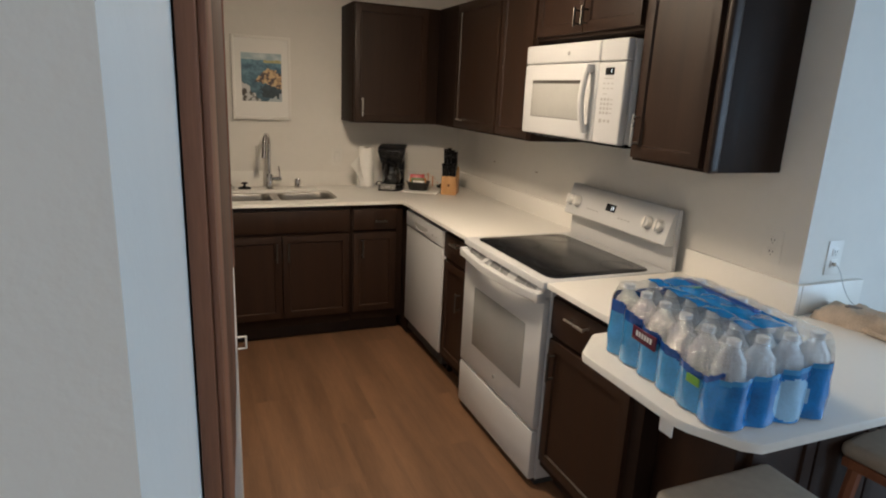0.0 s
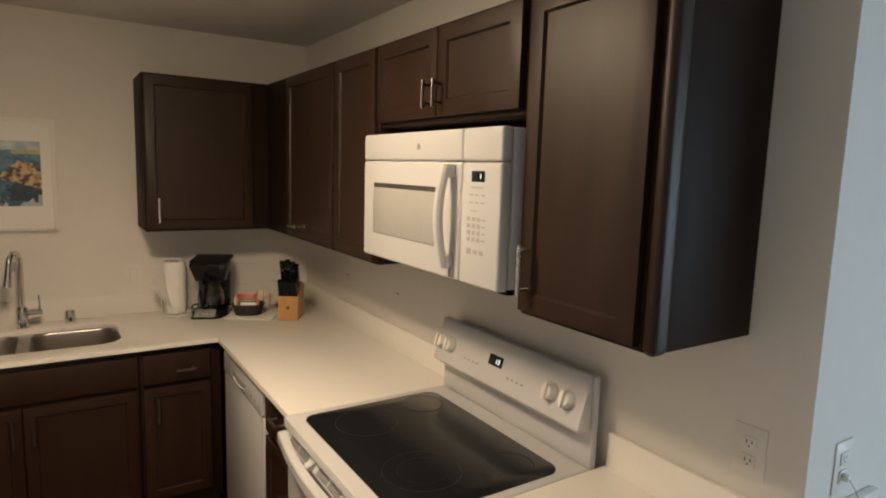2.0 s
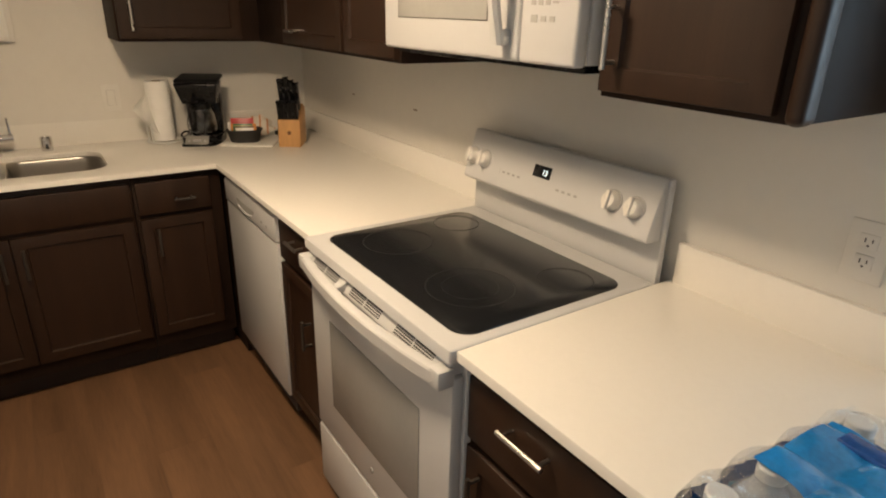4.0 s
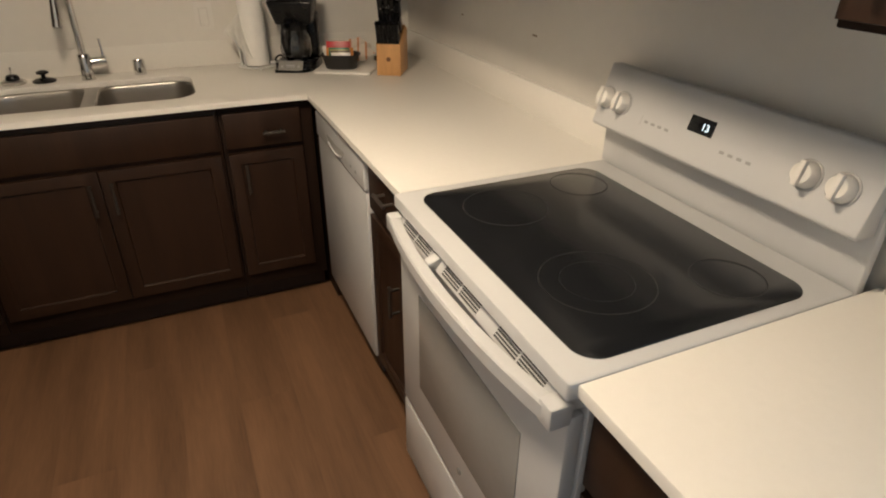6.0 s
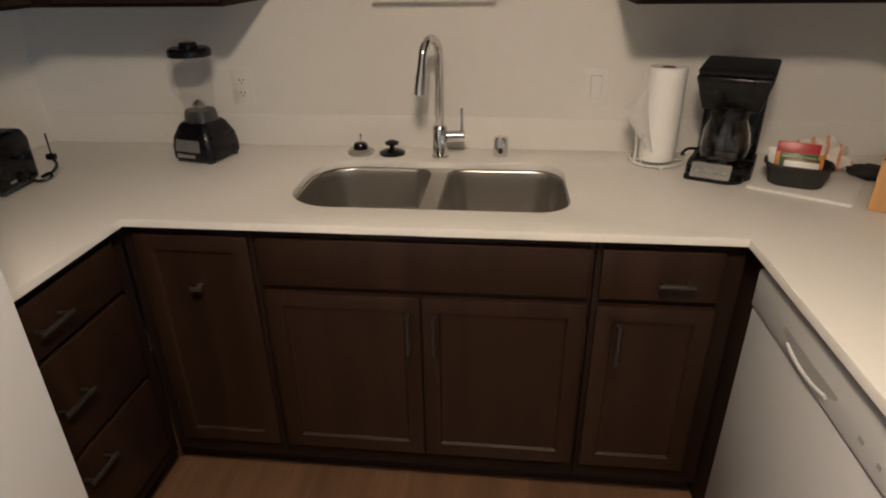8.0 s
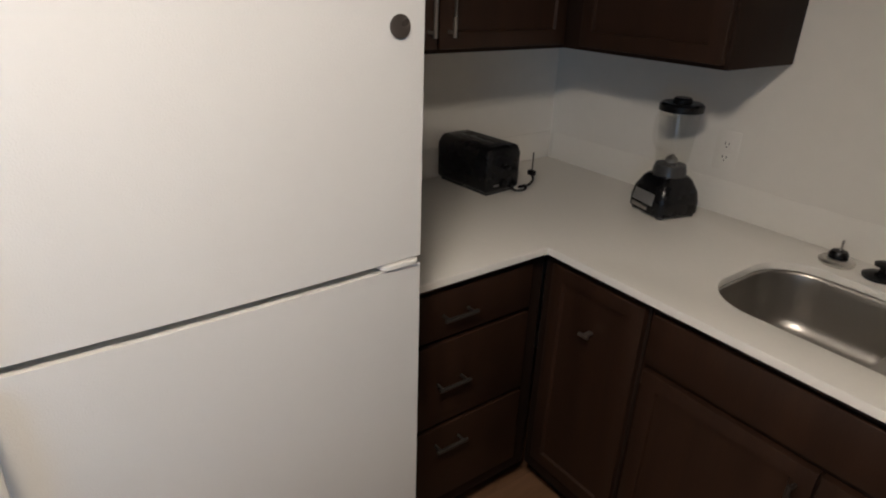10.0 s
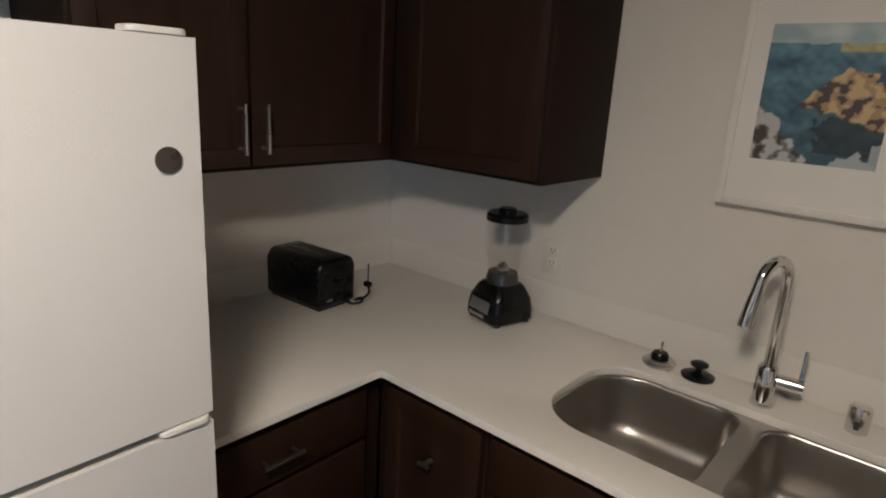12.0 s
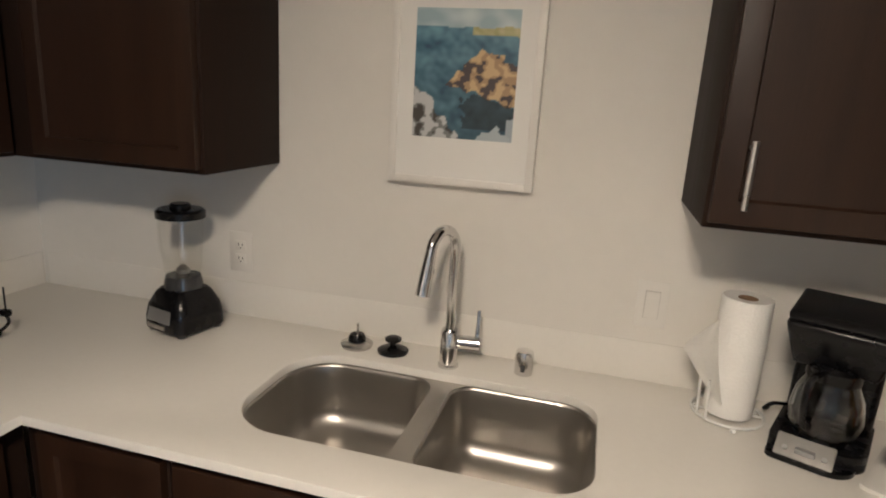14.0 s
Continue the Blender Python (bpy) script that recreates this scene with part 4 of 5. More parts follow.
# ---- coffee maker ----
def soft_box(bm, prof, y0, y1, b):
    """A body with a side profile in (y-forward, z), swept along local x."""
    a = [bm.verts.new((y0, q, z)) for q, z in prof]
    c = [bm.verts.new((y1, q, z)) for q, z in prof]
    n = len(prof)
    fs = [bm.faces.new(a), bm.faces.new(c[::-1])] + [bm.faces.new((a[i], c[i], c[(i + 1) % n], a[(i + 1) % n])) for i in range(n)]
    if b:
        bmesh.ops.bevel(bm, geom=list({e for f in fs for e in f.edges}), offset=b, segments=3, profile=0.5, affect="EDGES", clamp_overlap=True)
    return bm


cm = thing("coffee_maker", (1.230, 4.095, ZC), "black drip coffee maker with glass carafe and silver control strip", "coffee maker", rz=-24)
part("base", slab(bmesh.new(), round_rect(-0.082, 0.084, -0.092, 0.10, (0.02, 0.02, 0.012, 0.050), 8), 0.0004, 0.034), BLACKPL, cm)
part("front_foot", slab(bmesh.new(), round_rect(-0.080, 0.070, -0.128, -0.06, (0.02, 0.02, 0.016, 0.050), 8), 0.0006, 0.010), BLACKPL, cm)
part("tower", soft_box(bmesh.new(), [(0.035, 0.034), (0.10, 0.034), (0.10, 0.22), (0.035, 0.22)], -0.076, 0.080, 0.014), BLACKPL, cm)
bm = soft_box(bmesh.new(), [(-0.052, 0.178), (0.034, 0.178), (0.034, 0.280), (-0.088, 0.274), (-0.090, 0.258)], -0.092, 0.092, 0.014)
for v in bm.verts:
    v.co.x *= 1 - 0.22 * max(0.0, min(1.0, (0.268 - v.co.z) / 0.09))
part("filter_housing", bm, BLACKPL, cm)
part("lid", soft_box(bmesh.new(), [(-0.086, 0.2745), (0.10, 0.2815), (0.096, 0.300), (-0.070, 0.289)], -0.092, 0.092, 0.007), mat("black_lid", (0.009, 0.009, 0.010), 0.5, spec=0.3), cm)
cp2 = part("control_strip", soft_box(bmesh.new(), [(-0.127, 0.004), (-0.119, 0.003), (-0.080, 0.0335), (-0.084, 0.043)], -0.066, 0.036, 0.004), mat("silver_plastic", (0.62, 0.61, 0.59), 0.22, 0.6), cm, "silver control strip")
part("display", box(-0.030, 0.004, -0.115, -0.103, 0.0195, 0.0295, 0.001), GREYPL, cp2)
for u in (-0.048, 0.020):
    part("button", lathe(bmesh.new(), [(0.005, 0.0), (0.005, 0.004)], 12, m=Matrix.Translation((u, -0.1080, 0.0220)) @ Matrix.Rotation(radians(38), 4, "X")), GREYPL, cp2)
GL = glass("carafe_glass", (0.92, 0.93, 0.93), 0.02)
car = part("carafe", lathe(bmesh.new(), [(0.045, 0.040), (0.060, 0.050), (0.066, 0.085), (0.060, 0.125), (0.046, 0.160), (0.046, 0.166), (0.044, 0.166), (0.044, 0.160), (0.057, 0.124), (0.063, 0.085), (0.057, 0.053), (0.043, 0.043)], 32, (0, -0.028, 0), cap=False), GL, cm, "clear glass carafe")
part("carafe_base", lathe(bmesh.new(), [(0.050, 0.0355), (0.050, 0.040), (0.043, 0.0425), (0.001, 0.0425)], 32, (0, -0.028, 0)), BLACKPL, car)
part("carafe_collar", lathe(bmesh.new(), [(0.047, 0.158), (0.049, 0.162), (0.049, 0.182), (0.040, 0.190)], 32, (0, -0.028, 0)), BLACKPL, car)
part("carafe_handle", tube(bmesh.new(), smooth_path([(-0.02, -0.075, 0.176), (-0.03, -0.108, 0.170), (-0.032, -0.114, 0.12), (-0.028, -0.098, 0.075), (-0.02, -0.088, 0.07)], 5), 0.009, 10, flat=0.7), BLACKPL, car)
bm = tube(bmesh.new(), smooth_path([(1.20, 4.20, ZC + 0.03), (1.160, 4.185, ZC + 0.035), (1.145, 4.19, ZC + 0.018), (1.16, 4.22, ZC + 0.006)], 6), 0.0045, 8)
bmesh.ops.transform(bm, matrix=pose(1.230, 4.095, ZC, 0, 0, -24).inverted(), verts=bm.verts)
part("power_cord", bm, BLACKPL, cm)

# ---- board, basket, packets, cloth ----
bd = thing("cutting_board", (1.252, 3.952, ZC), "thin white plastic cutting board under the basket", "cutting board", rz=-32)
part("board", slab(bmesh.new(), round_rect(0, 0.243, 0, 0.22, 0.012, 4), 0.0004, 0.008, bevel=0.001), WHITEPL, bd)
bk = thing("basket", (1.382, 3.975, ZC + 0.0085), "small black woven basket holding tea packets", "basket", rz=-22)
bm = bmesh.new()
rings = []
for s, z in ((0.80, 0.0), (0.84, 0.002), (1.0, 0.050), (1.03, 0.055), (0.97, 0.055), (0.93, 0.045), (0.78, 0.005)):
    rings.append([bm.verts.new((x * s, y * s, z)) for x, y in round_rect(-0.076, 0.076, -0.056, 0.056, 0.045, 6)])
for a, b in zip(rings, rings[1:]):
    for i in range(len(a)):
        bm.faces.new((a[i], a[(i + 1) % len(a)], b[(i + 1) % len(a)], b[i]))
bm.faces.new(rings[0])
bm.faces.new(rings[-1])
part("bowl", bm, mat("black_wicker", (0.02, 0.018, 0.016), 0.6, var=0.3, scale=60, bump=1.0, bscale=220), bk)
part("rim", tube(bmesh.new(), [(x * 1.0, y * 1.0, 0.0545) for x, y in round_rect(-0.078, 0.078, -0.058, 0.058, 0.045, 6)], 0.0045, 8, closed=True), mat("black_wicker_rim", (0.02, 0.018, 0.016), 0.5), bk)
PACK = {"red": (0.42, 0.02, 0.025), "green": (0.01, 0.10, 0.045), "orange": (0.60, 0.22, 0.03), "brown": (0.07, 0.035, 0.02), "white": (0.72, 0.70, 0.66)}
M0 = pose(1.382, 3.975, ZC + 0.0085, 0, 0, -22)
for colour, y, z, dx, half in (("white", -0.033, 0.034, 0.004, 0.040), ("brown", -0.027, 0.042, 0.003, 0.041), ("green", -0.020, 0.052, -0.004, 0.043), ("orange", -0.009, 0.050, -0.002, 0.056), ("red", 0.003, 0.074, -0.008, 0.050), ("white", 0.020, 0.052, -0.030, 0.045)):
    p = thing("tea_packet", (0, 0, 0), "%s paper tea packet standing in the basket" % colour, "tea packet", group="tea packets", local=True)
    p.matrix_world = M0 @ pose(dx, y, z, -16, 0, 0)
    part("sleeve", box(-half, half, -0.0045, 0.0045, -0.018, 0.032, 0.002), mat(colour + "_packet", PACK[colour], 0.35, var=0.12, scale=30), p)
    if colour in ("brown", "green"):
        part("stripe", box(-half + 0.004, half - 0.004, -0.0052, -0.0044, 0.020, 0.024), mat(colour + "_stripe", (0.40, 0.36, 0.08), 0.4), p)
def lump(bm, cx, cy, cz, sx, sy, sz, seed, amp=0.18, freq=3.0):
    r = bmesh.ops.create_icosphere(bm, subdivisions=4, radius=1.0)
    for v in r["verts"]:
        d = v.co.normalized()
        k = 1 + amp * noise.noise((d.x * freq + seed, d.y * freq, d.z * freq)) + 0.4 * amp * noise.noise((d.x * freq * 3, d.y * freq * 3 + seed, d.z * freq * 3))
        v.co = Vector((cx + d.x * sx * k, cy + d.y * sy * k, max(cz - sz * 0.8, cz + d.z * sz * k)))
    return bm


CL = mat("striped_cloth", (0.72, 0.66, 0.58), 0.95, var=0.03, scale=30, bump=0.6, bscale=300)
n, l = CL.node_tree.nodes, CL.node_tree.links
wv = n.new("ShaderNodeTexWave")
wv.inputs["Scale"].default_value, wv.inputs["Distortion"].default_value = 9.0, 2.0
rp = n.new("ShaderNodeMapRange")
rp.inputs[1].default_value, rp.inputs[2].default_value = 0.80, 0.92
mx = n.new("ShaderNodeMix")
mx.data_type = "RGBA"
p_ = n["Principled BSDF"]
l.new(n["Texture Coordinate"].outputs["Object"], wv.inputs[0])
l.new(wv.outputs["Fac"], rp.inputs[0])
l.new(rp.outputs[0], mx.inputs["Factor"])
l.new(p_.inputs["Base Color"].links[0].from_socket, mx.inputs["A"])
mx.inputs["B"].default_value = (0.60, 0.28, 0.15, 1)
l.new(mx.outputs["Result"], p_.inputs["Base Color"])
bm = bmesh.new()
lump(bm, 0, 0, 0.040, 0.075, 0.035, 0.049, 1.3, 0.30, 2.6)
cl = solid("dish_cloth", bm, CL, "crumpled off-white dish cloth with orange stripes", "cloth")
cl.matrix_world = pose(1.475, 4.085, ZC + 0.0092, 0, 0, -20)
bm = bmesh.new()
lump(bm, 0, 0, 0.016, 0.060, 0.040, 0.020, 5.1, 0.2, 3.0)
ph = solid("pot_holder", bm, mat("black_cloth", (0.015, 0.014, 0.013), 0.9, bump=0.5, bscale=300), "black quilted pot holder on the worktop", "pot holder")
ph.matrix_world = pose(1.615, 4.05, ZC + 0.0005, 0, 0, -30)

# ---- knife block ----
kb = thing("knife_block", (1.560, 3.838, ZC), "light wooden knife block with black-handled knives", "knife block", rz=-32)
part("block", soft_box(bmesh.new(), [(-0.060, 0.0004), (0.085, 0.0004), (0.088, 0.165), (0.040, 0.185), (-0.056, 0.128)], -0.050, 0.050, 0.003), BLOCKW, kb)
part("burnt_mark", lathe(bmesh.new(), [(0.010, 0.0), (0.010, 0.0006), (0.006, 0.0008)], 6, m=Matrix.Translation((0, -0.0585, 0.065)) @ Matrix.Rotation(radians(90), 4, "X")), mat("burnt_brand", (0.16, 0.07, 0.03), 0.7), kb, "small burnt mark")
def knife(u, q, length, w, name="knife_handle"):
    base = Vector((u, -0.056 + 0.096 * q, 0.128 + 0.057 * q))
    d = Vector((0, -0.30, 0.954))
    side = Vector((1, 0, 0))
    out = side.cross(d)
    M = Matrix(((side.x, out.x, d.x, base.x), (side.y, out.y, d.y, base.y), (side.z, out.z, d.z, base.z), (0, 0, 0, 1)))
    h = part(name, box(-w / 2, w / 2, -0.010, 0.010, -0.004, length, 0.004, 2, m=M), BLACKPL, kb)
    for z in (0.3, 0.7) if name == "knife_handle" else ():
        part("rivet", lathe(bmesh.new(), [(0.0028, 0), (0.0028, 0.0006)], 8, m=M @ Matrix.Translation((0, 0.0101, length * z)) @ Matrix.Rotation(radians(-90), 4, "X")), NICKEL, h)


for i in range(8):
    knife(-0.040 + 0.0115 * i, 0.10, 0.075, 0.010, "steak_knife_handle")
knife(-0.030, 0.55, 0.145, 0.020)
knife(-0.006, 0.60, 0.150, 0.020)
knife(0.016, 0.62, 0.135, 0.018)
knife(0.036, 0.66, 0.120, 0.016)
knife(-0.018, 0.85, 0.105, 0.014)
knife(0.022, 0.88, 0.09, 0.014)

# ---- toaster ----
to = thing("toaster", (-0.812, 3.795, ZC), "black two-slice toaster with chrome slots", "toaster", rz=4)
bm = soft_box(bmesh.new(), [(-0.076, 0.010), (0.074, 0.010), (0.076, 0.13), (0.058, 0.158), (-0.058, 0.158), (-0.078, 0.13)], -0.124, 0.124, 0.014)
part("shell", bm, BLACKPL, to)
part("base", box(-0.112, 0.112, -0.064, 0.064, 0.0004, 0.012, 0.003), DARKGAP, to)
for y in (-0.026, 0.026):
    sl = part("slot", box(-0.085, 0.085, y - 0.015, y + 0.015, 0.1575, 0.1592, 0.0006), DARKNI, to, "dull metal toasting slot")
    part("slot_opening", box(-0.080, 0.080, y - 0.010, y + 0.010, 0.159, 0.1598), DARKGAP, sl)
part("lever", box(0.123, 0.142, -0.012, 0.012, 0.085, 0.097, 0.004), BLACKPL, to)
part("dial", lathe(bmesh.new(), [(0.014, 0.0), (0.014, 0.008), (0.011, 0.010)], 20, m=Matrix.Translation((0.1235, 0, 0.035)) @ Matrix.Rotation(radians(90), 4, "Y")), BLACKPL, to)
part("badge", box(0.123, 0.1245, -0.045, -0.022, 0.030, 0.036), NICKEL, to)
TI = pose(-0.812, 3.795, ZC, 0, 0, 4).inverted()
bm = tube(bmesh.new(), smooth_path([(-0.692, 3.84, ZC + 0.012), (-0.678, 3.855, ZC + 0.006), (-0.662, 3.875, ZC + 0.012), (-0.676, 3.888, ZC + 0.018), (-0.688, 3.872, ZC + 0.012), (-0.664, 3.885, ZC + 0.022), (-0.655, 3.900, ZC + 0.040), (-0.668, 3.905, ZC + 0.058)], 6), 0.0042, 8)
bmesh.ops.transform(bm, matrix=TI, verts=bm.verts)
tcord = part("power_cord", bm, BLACKPL, to, "coiled black cord with the plug standing up")
part("plug", box(-0.683, -0.656, 3.897, 3.915, ZC + 0.052, ZC + 0.070, 0.005, m=TI), BLACKPL, tcord)
bm = tube(bmesh.new(), [(-0.668, 3.906, ZC + 0.068), (-0.670, 3.908, ZC + 0.128)], 0.0022, 6)
bmesh.ops.transform(bm, matrix=TI, verts=bm.verts)
part("plug_prong", bm, BLACKPL, tcord)

# ---- blender ----
bl = thing("blender", (-0.315, 4.125, ZC), "black countertop blender with clear plastic jar", "blender", rz=-14)
rings = []
bm = bmesh.new()
for s, z in ((0.95, 0.008), (1.0, 0.014), (1.0, 0.045), (0.93, 0.075), (0.72, 0.108), (0.60, 0.118)):
    rings.append([bm.verts.new((x * s, y * s, z)) for x, y in round_rect(-0.076, 0.076, -0.078, 0.078, 0.03, 5)])
for a, b in zip(rings, rings[1:]):
    for i in range(len(a)):
        bm.faces.new((a[i], a[(i + 1) % len(a)], b[(i + 1) % len(a)], b[i]))
bm.faces.new(rings[0])
bm.faces.new(rings[-1])
base_ = part("motor_base", bm, BLACKPL, bl)
for x in (-0.055, 0.055):
    for y in (-0.055, 0.055):
        part("foot", lathe(bmesh.new(), [(0.012, 0.0003), (0.012, 0.010)], 12, (x, y, 0)), DARKGAP, base_)
Mf = Matrix.Translation((0, -0.0745, 0.056)) @ Matrix.Rotation(radians(90 - 16), 4, "X")
part("control_panel", box(-0.048, 0.040, -0.020, 0.018, -0.003, 0.003, 0.002, m=Mf), mat("silver_panel", (0.30, 0.30, 0.30), 0.35, 0.6), base_, "silver grey control panel")
part("badge", box(-0.045, 0.020, -0.082, -0.077, 0.018, 0.030, 0.001), NICKEL, base_, "silver badge strip")
part("collar", lathe(bmesh.new(), [(0.050, 0.1185), (0.048, 0.135), (0.044, 0.150)], 32), mat("smoky_collar", (0.045, 0.045, 0.046), 0.2), bl)
JAR = bpy.data.materials.new("clear_jar_plastic")
JAR.use_nodes = True
nn, ll = JAR.node_tree.nodes, JAR.node_tree.links
tr_, gl_, ms = nn.new("ShaderNodeBsdfTransparent"), nn.new("ShaderNodeBsdfGlossy"), nn.new("ShaderNodeMixShader")
tr_.inputs[0].default_value = (0.985, 0.985, 0.98, 1)
gl_.inputs["Roughness"].default_value = 0.12
ms.inputs[0].default_value = 0.025
ll.new(tr_.outputs[0], ms.inputs[1]), ll.new(gl_.outputs[0], ms.inputs[2])
ll.new(ms.outputs[0], nn["Material Output"].inputs[0])
jar = part("jar", lathe(bmesh.new(), [(0.043, 0.150), (0.048, 0.165), (0.058, 0.305), (0.056, 0.305), (0.046, 0.168), (0.041, 0.154)], 32, cap=False), JAR, bl, "clear plastic blender jar")
part("jar_handle", tube(bmesh.new(), smooth_path([(-0.054, 0.0, 0.285), (-0.085, 0.0, 0.28), (-0.092, 0.0, 0.24), (-0.082, 0.0, 0.19), (-0.050, 0.0, 0.18)], 5), 0.008, 8, flat=0.7), JAR, jar)
part("blade", lathe(bmesh.new(), [(0.018, 0.156), (0.018, 0.166), (0.006, 0.178)], 16), STEEL, jar)
lid = part("lid", lathe(bmesh.new(), [(0.058, 0.3055), (0.062, 0.307), (0.062, 0.324), (0.055, 0.330)], 32), BLACKPL, jar)
part("cap", lathe(bmesh.new(), [(0.026, 0.330), (0.026, 0.340), (0.022, 0.344)], 24), BLACKPL, lid)

# ---- peninsula: water bottles ----
PET = bpy.data.materials.new("clear_bottle")
PET.use_nodes = True
nn, ll = PET.node_tree.nodes, PET.node_tree.links
q_ = nn["Principled BSDF"]
q_.inputs["Base Color"].default_value = (0.90, 0.94, 0.97, 1)
q_.inputs["Roughness"].default_value = 0.05
q_.inputs["Coat Weight"].default_value = 1.0
tr_, ms = nn.new("ShaderNodeBsdfTransparent"), nn.new("ShaderNodeMixShader")
tr_.inputs[0].default_value = (0.97, 0.985, 1.0, 1)
ms.inputs[0].default_value = 0.42
ll.new(tr_.outputs[0], ms.inputs[1]), ll.new(q_.outputs[0], ms.inputs[2])
ll.new(ms.outputs[0], nn["Material Output"].inputs[0])
FILM = mat("blue_printed_film", (0.008, 0.20, 0.56), 0.16, var=0.35, scale=16, coat=1.0, bump=1.0, bscale=45)
FILML = mat("light_blue_film", (0.05, 0.30, 0.62), 0.16, var=0.25, scale=14, coat=1.0, bump=1.0, bscale=45)
FILMH = mat("pale_blue_film", (0.32, 0.55, 0.76), 0.16, var=0.15, scale=14, coat=0.5, bump=1.0, bscale=55)
FILMD = mat("dark_blue_film", (0.014, 0.075, 0.30), 0.16, var=0.4, scale=20, coat=0.5, bump=1.0, bscale=55)
CLEARF = bpy.data.materials.new("clear_shrink_film")
CLEARF.use_nodes = True
nn, ll = CLEARF.node_tree.nodes, CLEARF.node_tree.links
tr_, gl_, ms = nn.new("ShaderNodeBsdfTransparent"), nn.new("ShaderNodeBsdfGlossy"), nn.new("ShaderNodeMixShader")
tr_.inputs[0].default_value = (0.97, 0.985, 1.0, 1)
gl_.inputs["Roughness"].default_value = 0.05
ns, bp = nn.new("ShaderNodeTexNoise"), nn.new("ShaderNodeBump")
ns.inputs["Scale"].default_value, ns.inputs["Detail"].default_value = 38, 2
bp.inputs["Strength"].default_value, bp.inputs["Distance"].default_value = 1.0, 0.02
ll.new(ns.outputs[0], bp.inputs["Height"]), ll.new(bp.outputs[0], gl_.inputs["Normal"])
ms.inputs[0].default_value = 0.28
ll.new(tr_.outputs[0], ms.inputs[1]), ll.new(gl_.outputs[0], ms.inputs[2])
ll.new(ms.outputs[0], nn["Material Output"].inputs[0])
P, NX, NY = 0.0755, 4, 6
WW, WL = P * NX / 2, P * NY / 2
wp = thing("water_bottle_pack", (1.124, 1.147, ZC), "shrink-wrapped pack of clear water bottles in blue film", "water bottles", rz=-5.4)
prof = [(0.028, 0.001), (0.0325, 0.006), (0.033, 0.05), (0.0315, 0.055), (0.033, 0.06), (0.033, 0.122), (0.029, 0.150), (0.015, 0.172), (0.0125, 0.180)]
bm = lathe(bmesh.new(), [(r * 1.09, z) for r, z in prof], 16)
bottle_me = mesh_of("bottle", bm, PET, Vector((0, 0, 0)))
cap_me = mesh_of("cap", lathe(bmesh.new(), [(0.0145, 0.1802), (0.0145, 0.192), (0.0125, 0.1935)], 16), mat("milky_cap", (0.78, 0.80, 0.81), 0.3), Vector((0, 0, 0)))
for i in range(NX):
    for j in range(NY):
        b = new("bottle", bottle_me)
        b.parent = wp
        b.location = (-WW + P * (i + 0.5), -WL + P * (j + 0.5), 0.0005)
        c = new("cap", cap_me)
        c.parent = b


def scallop(grow, lo, hi, rows, band):
    """The wrap: follows the outer bottles, with a rounded top edge."""
    bm = bmesh.new()
    pts = []
    steps = 14
    corners = [(-WW, -WL, 1, 0, NX), (WW, -WL, 0, 1, NY), (WW, WL, -1, 0, NX), (-WW, WL, 0, -1, NY)]
    for x, y, dx, dy, cnt in corners:
        nx, ny = dy, -dx
        for k in range(cnt * steps):
            s = k / steps
            cx, cy = x + dx * P * s, y + dy * P * s
            d = 0.013 * abs(math.sin(math.pi * s)) - 0.008
            e_ = min(s, cnt - s)
            inset = 0.012 * max(0, 1 - e_ / 0.5) ** 2
            pts.append((cx + nx * (d + grow - inset), cy + ny * (d + grow - inset)))
    ring0 = None
    for v in range(rows + 1):
        z = lo + (hi - lo) * v / rows
        ring = []
        for i, (x, y) in enumerate(pts):
            w = noise.noise((x * 30, y * 30, z * 25)) * 0.0025
            k = 1 + w / 0.2
            ring.append(bm.verts.new((x * k * band(z), y * k * band(z), z)))
        if ring0:
            for i in range(len(ring)):
                bm.faces.new((ring0[i], ring0[(i + 1) % len(ring)], ring[(i + 1) % len(ring)], ring[i]))
        ring0 = ring
    return bm, pts


bm, pts = scallop(0.0025, 0.004, 0.190, 46, lambda z: 1.0 - 0.06 * max(0, (z - 0.13) / 0.06) ** 1.8)
# print: light blue foot, dark blue wave under the clear shoulders, mid blue end with a pale round patch
for f in bm.faces:
    c = f.calc_center_median()
    wob = 0.006 * noise.noise((c.x * 40, c.y * 40, 1.0))
    if c.y < -WL + 0.014 and abs(c.x) < WW - 0.004:
        u, v = (c.x - 0.030) / 0.052, (c.z - 0.058) / 0.050
        edge = 0.128 + 0.016 * (c.x / WW) + wob
        f.material_index = 3 if u * u + v * v < 1 else (0 if c.z < edge - 0.012 else (1 if c.z < edge else 4))
    else:
        s = (WL - c.y) / (2 * WL)
        top = 0.162 - 0.072 * s + 0.35 * max(0.0, s - 0.86) + wob
        f.material_index = 4 if c.z > top else (2 if c.z > top - 0.034 + 0.02 * s else (0 if s > 0.86 else 1))
part("printed_wrap", bm, [FILM, FILML, FILMD, FILMH, CLEARF], wp, "printed blue shrink film, clear over the bottle shoulders")
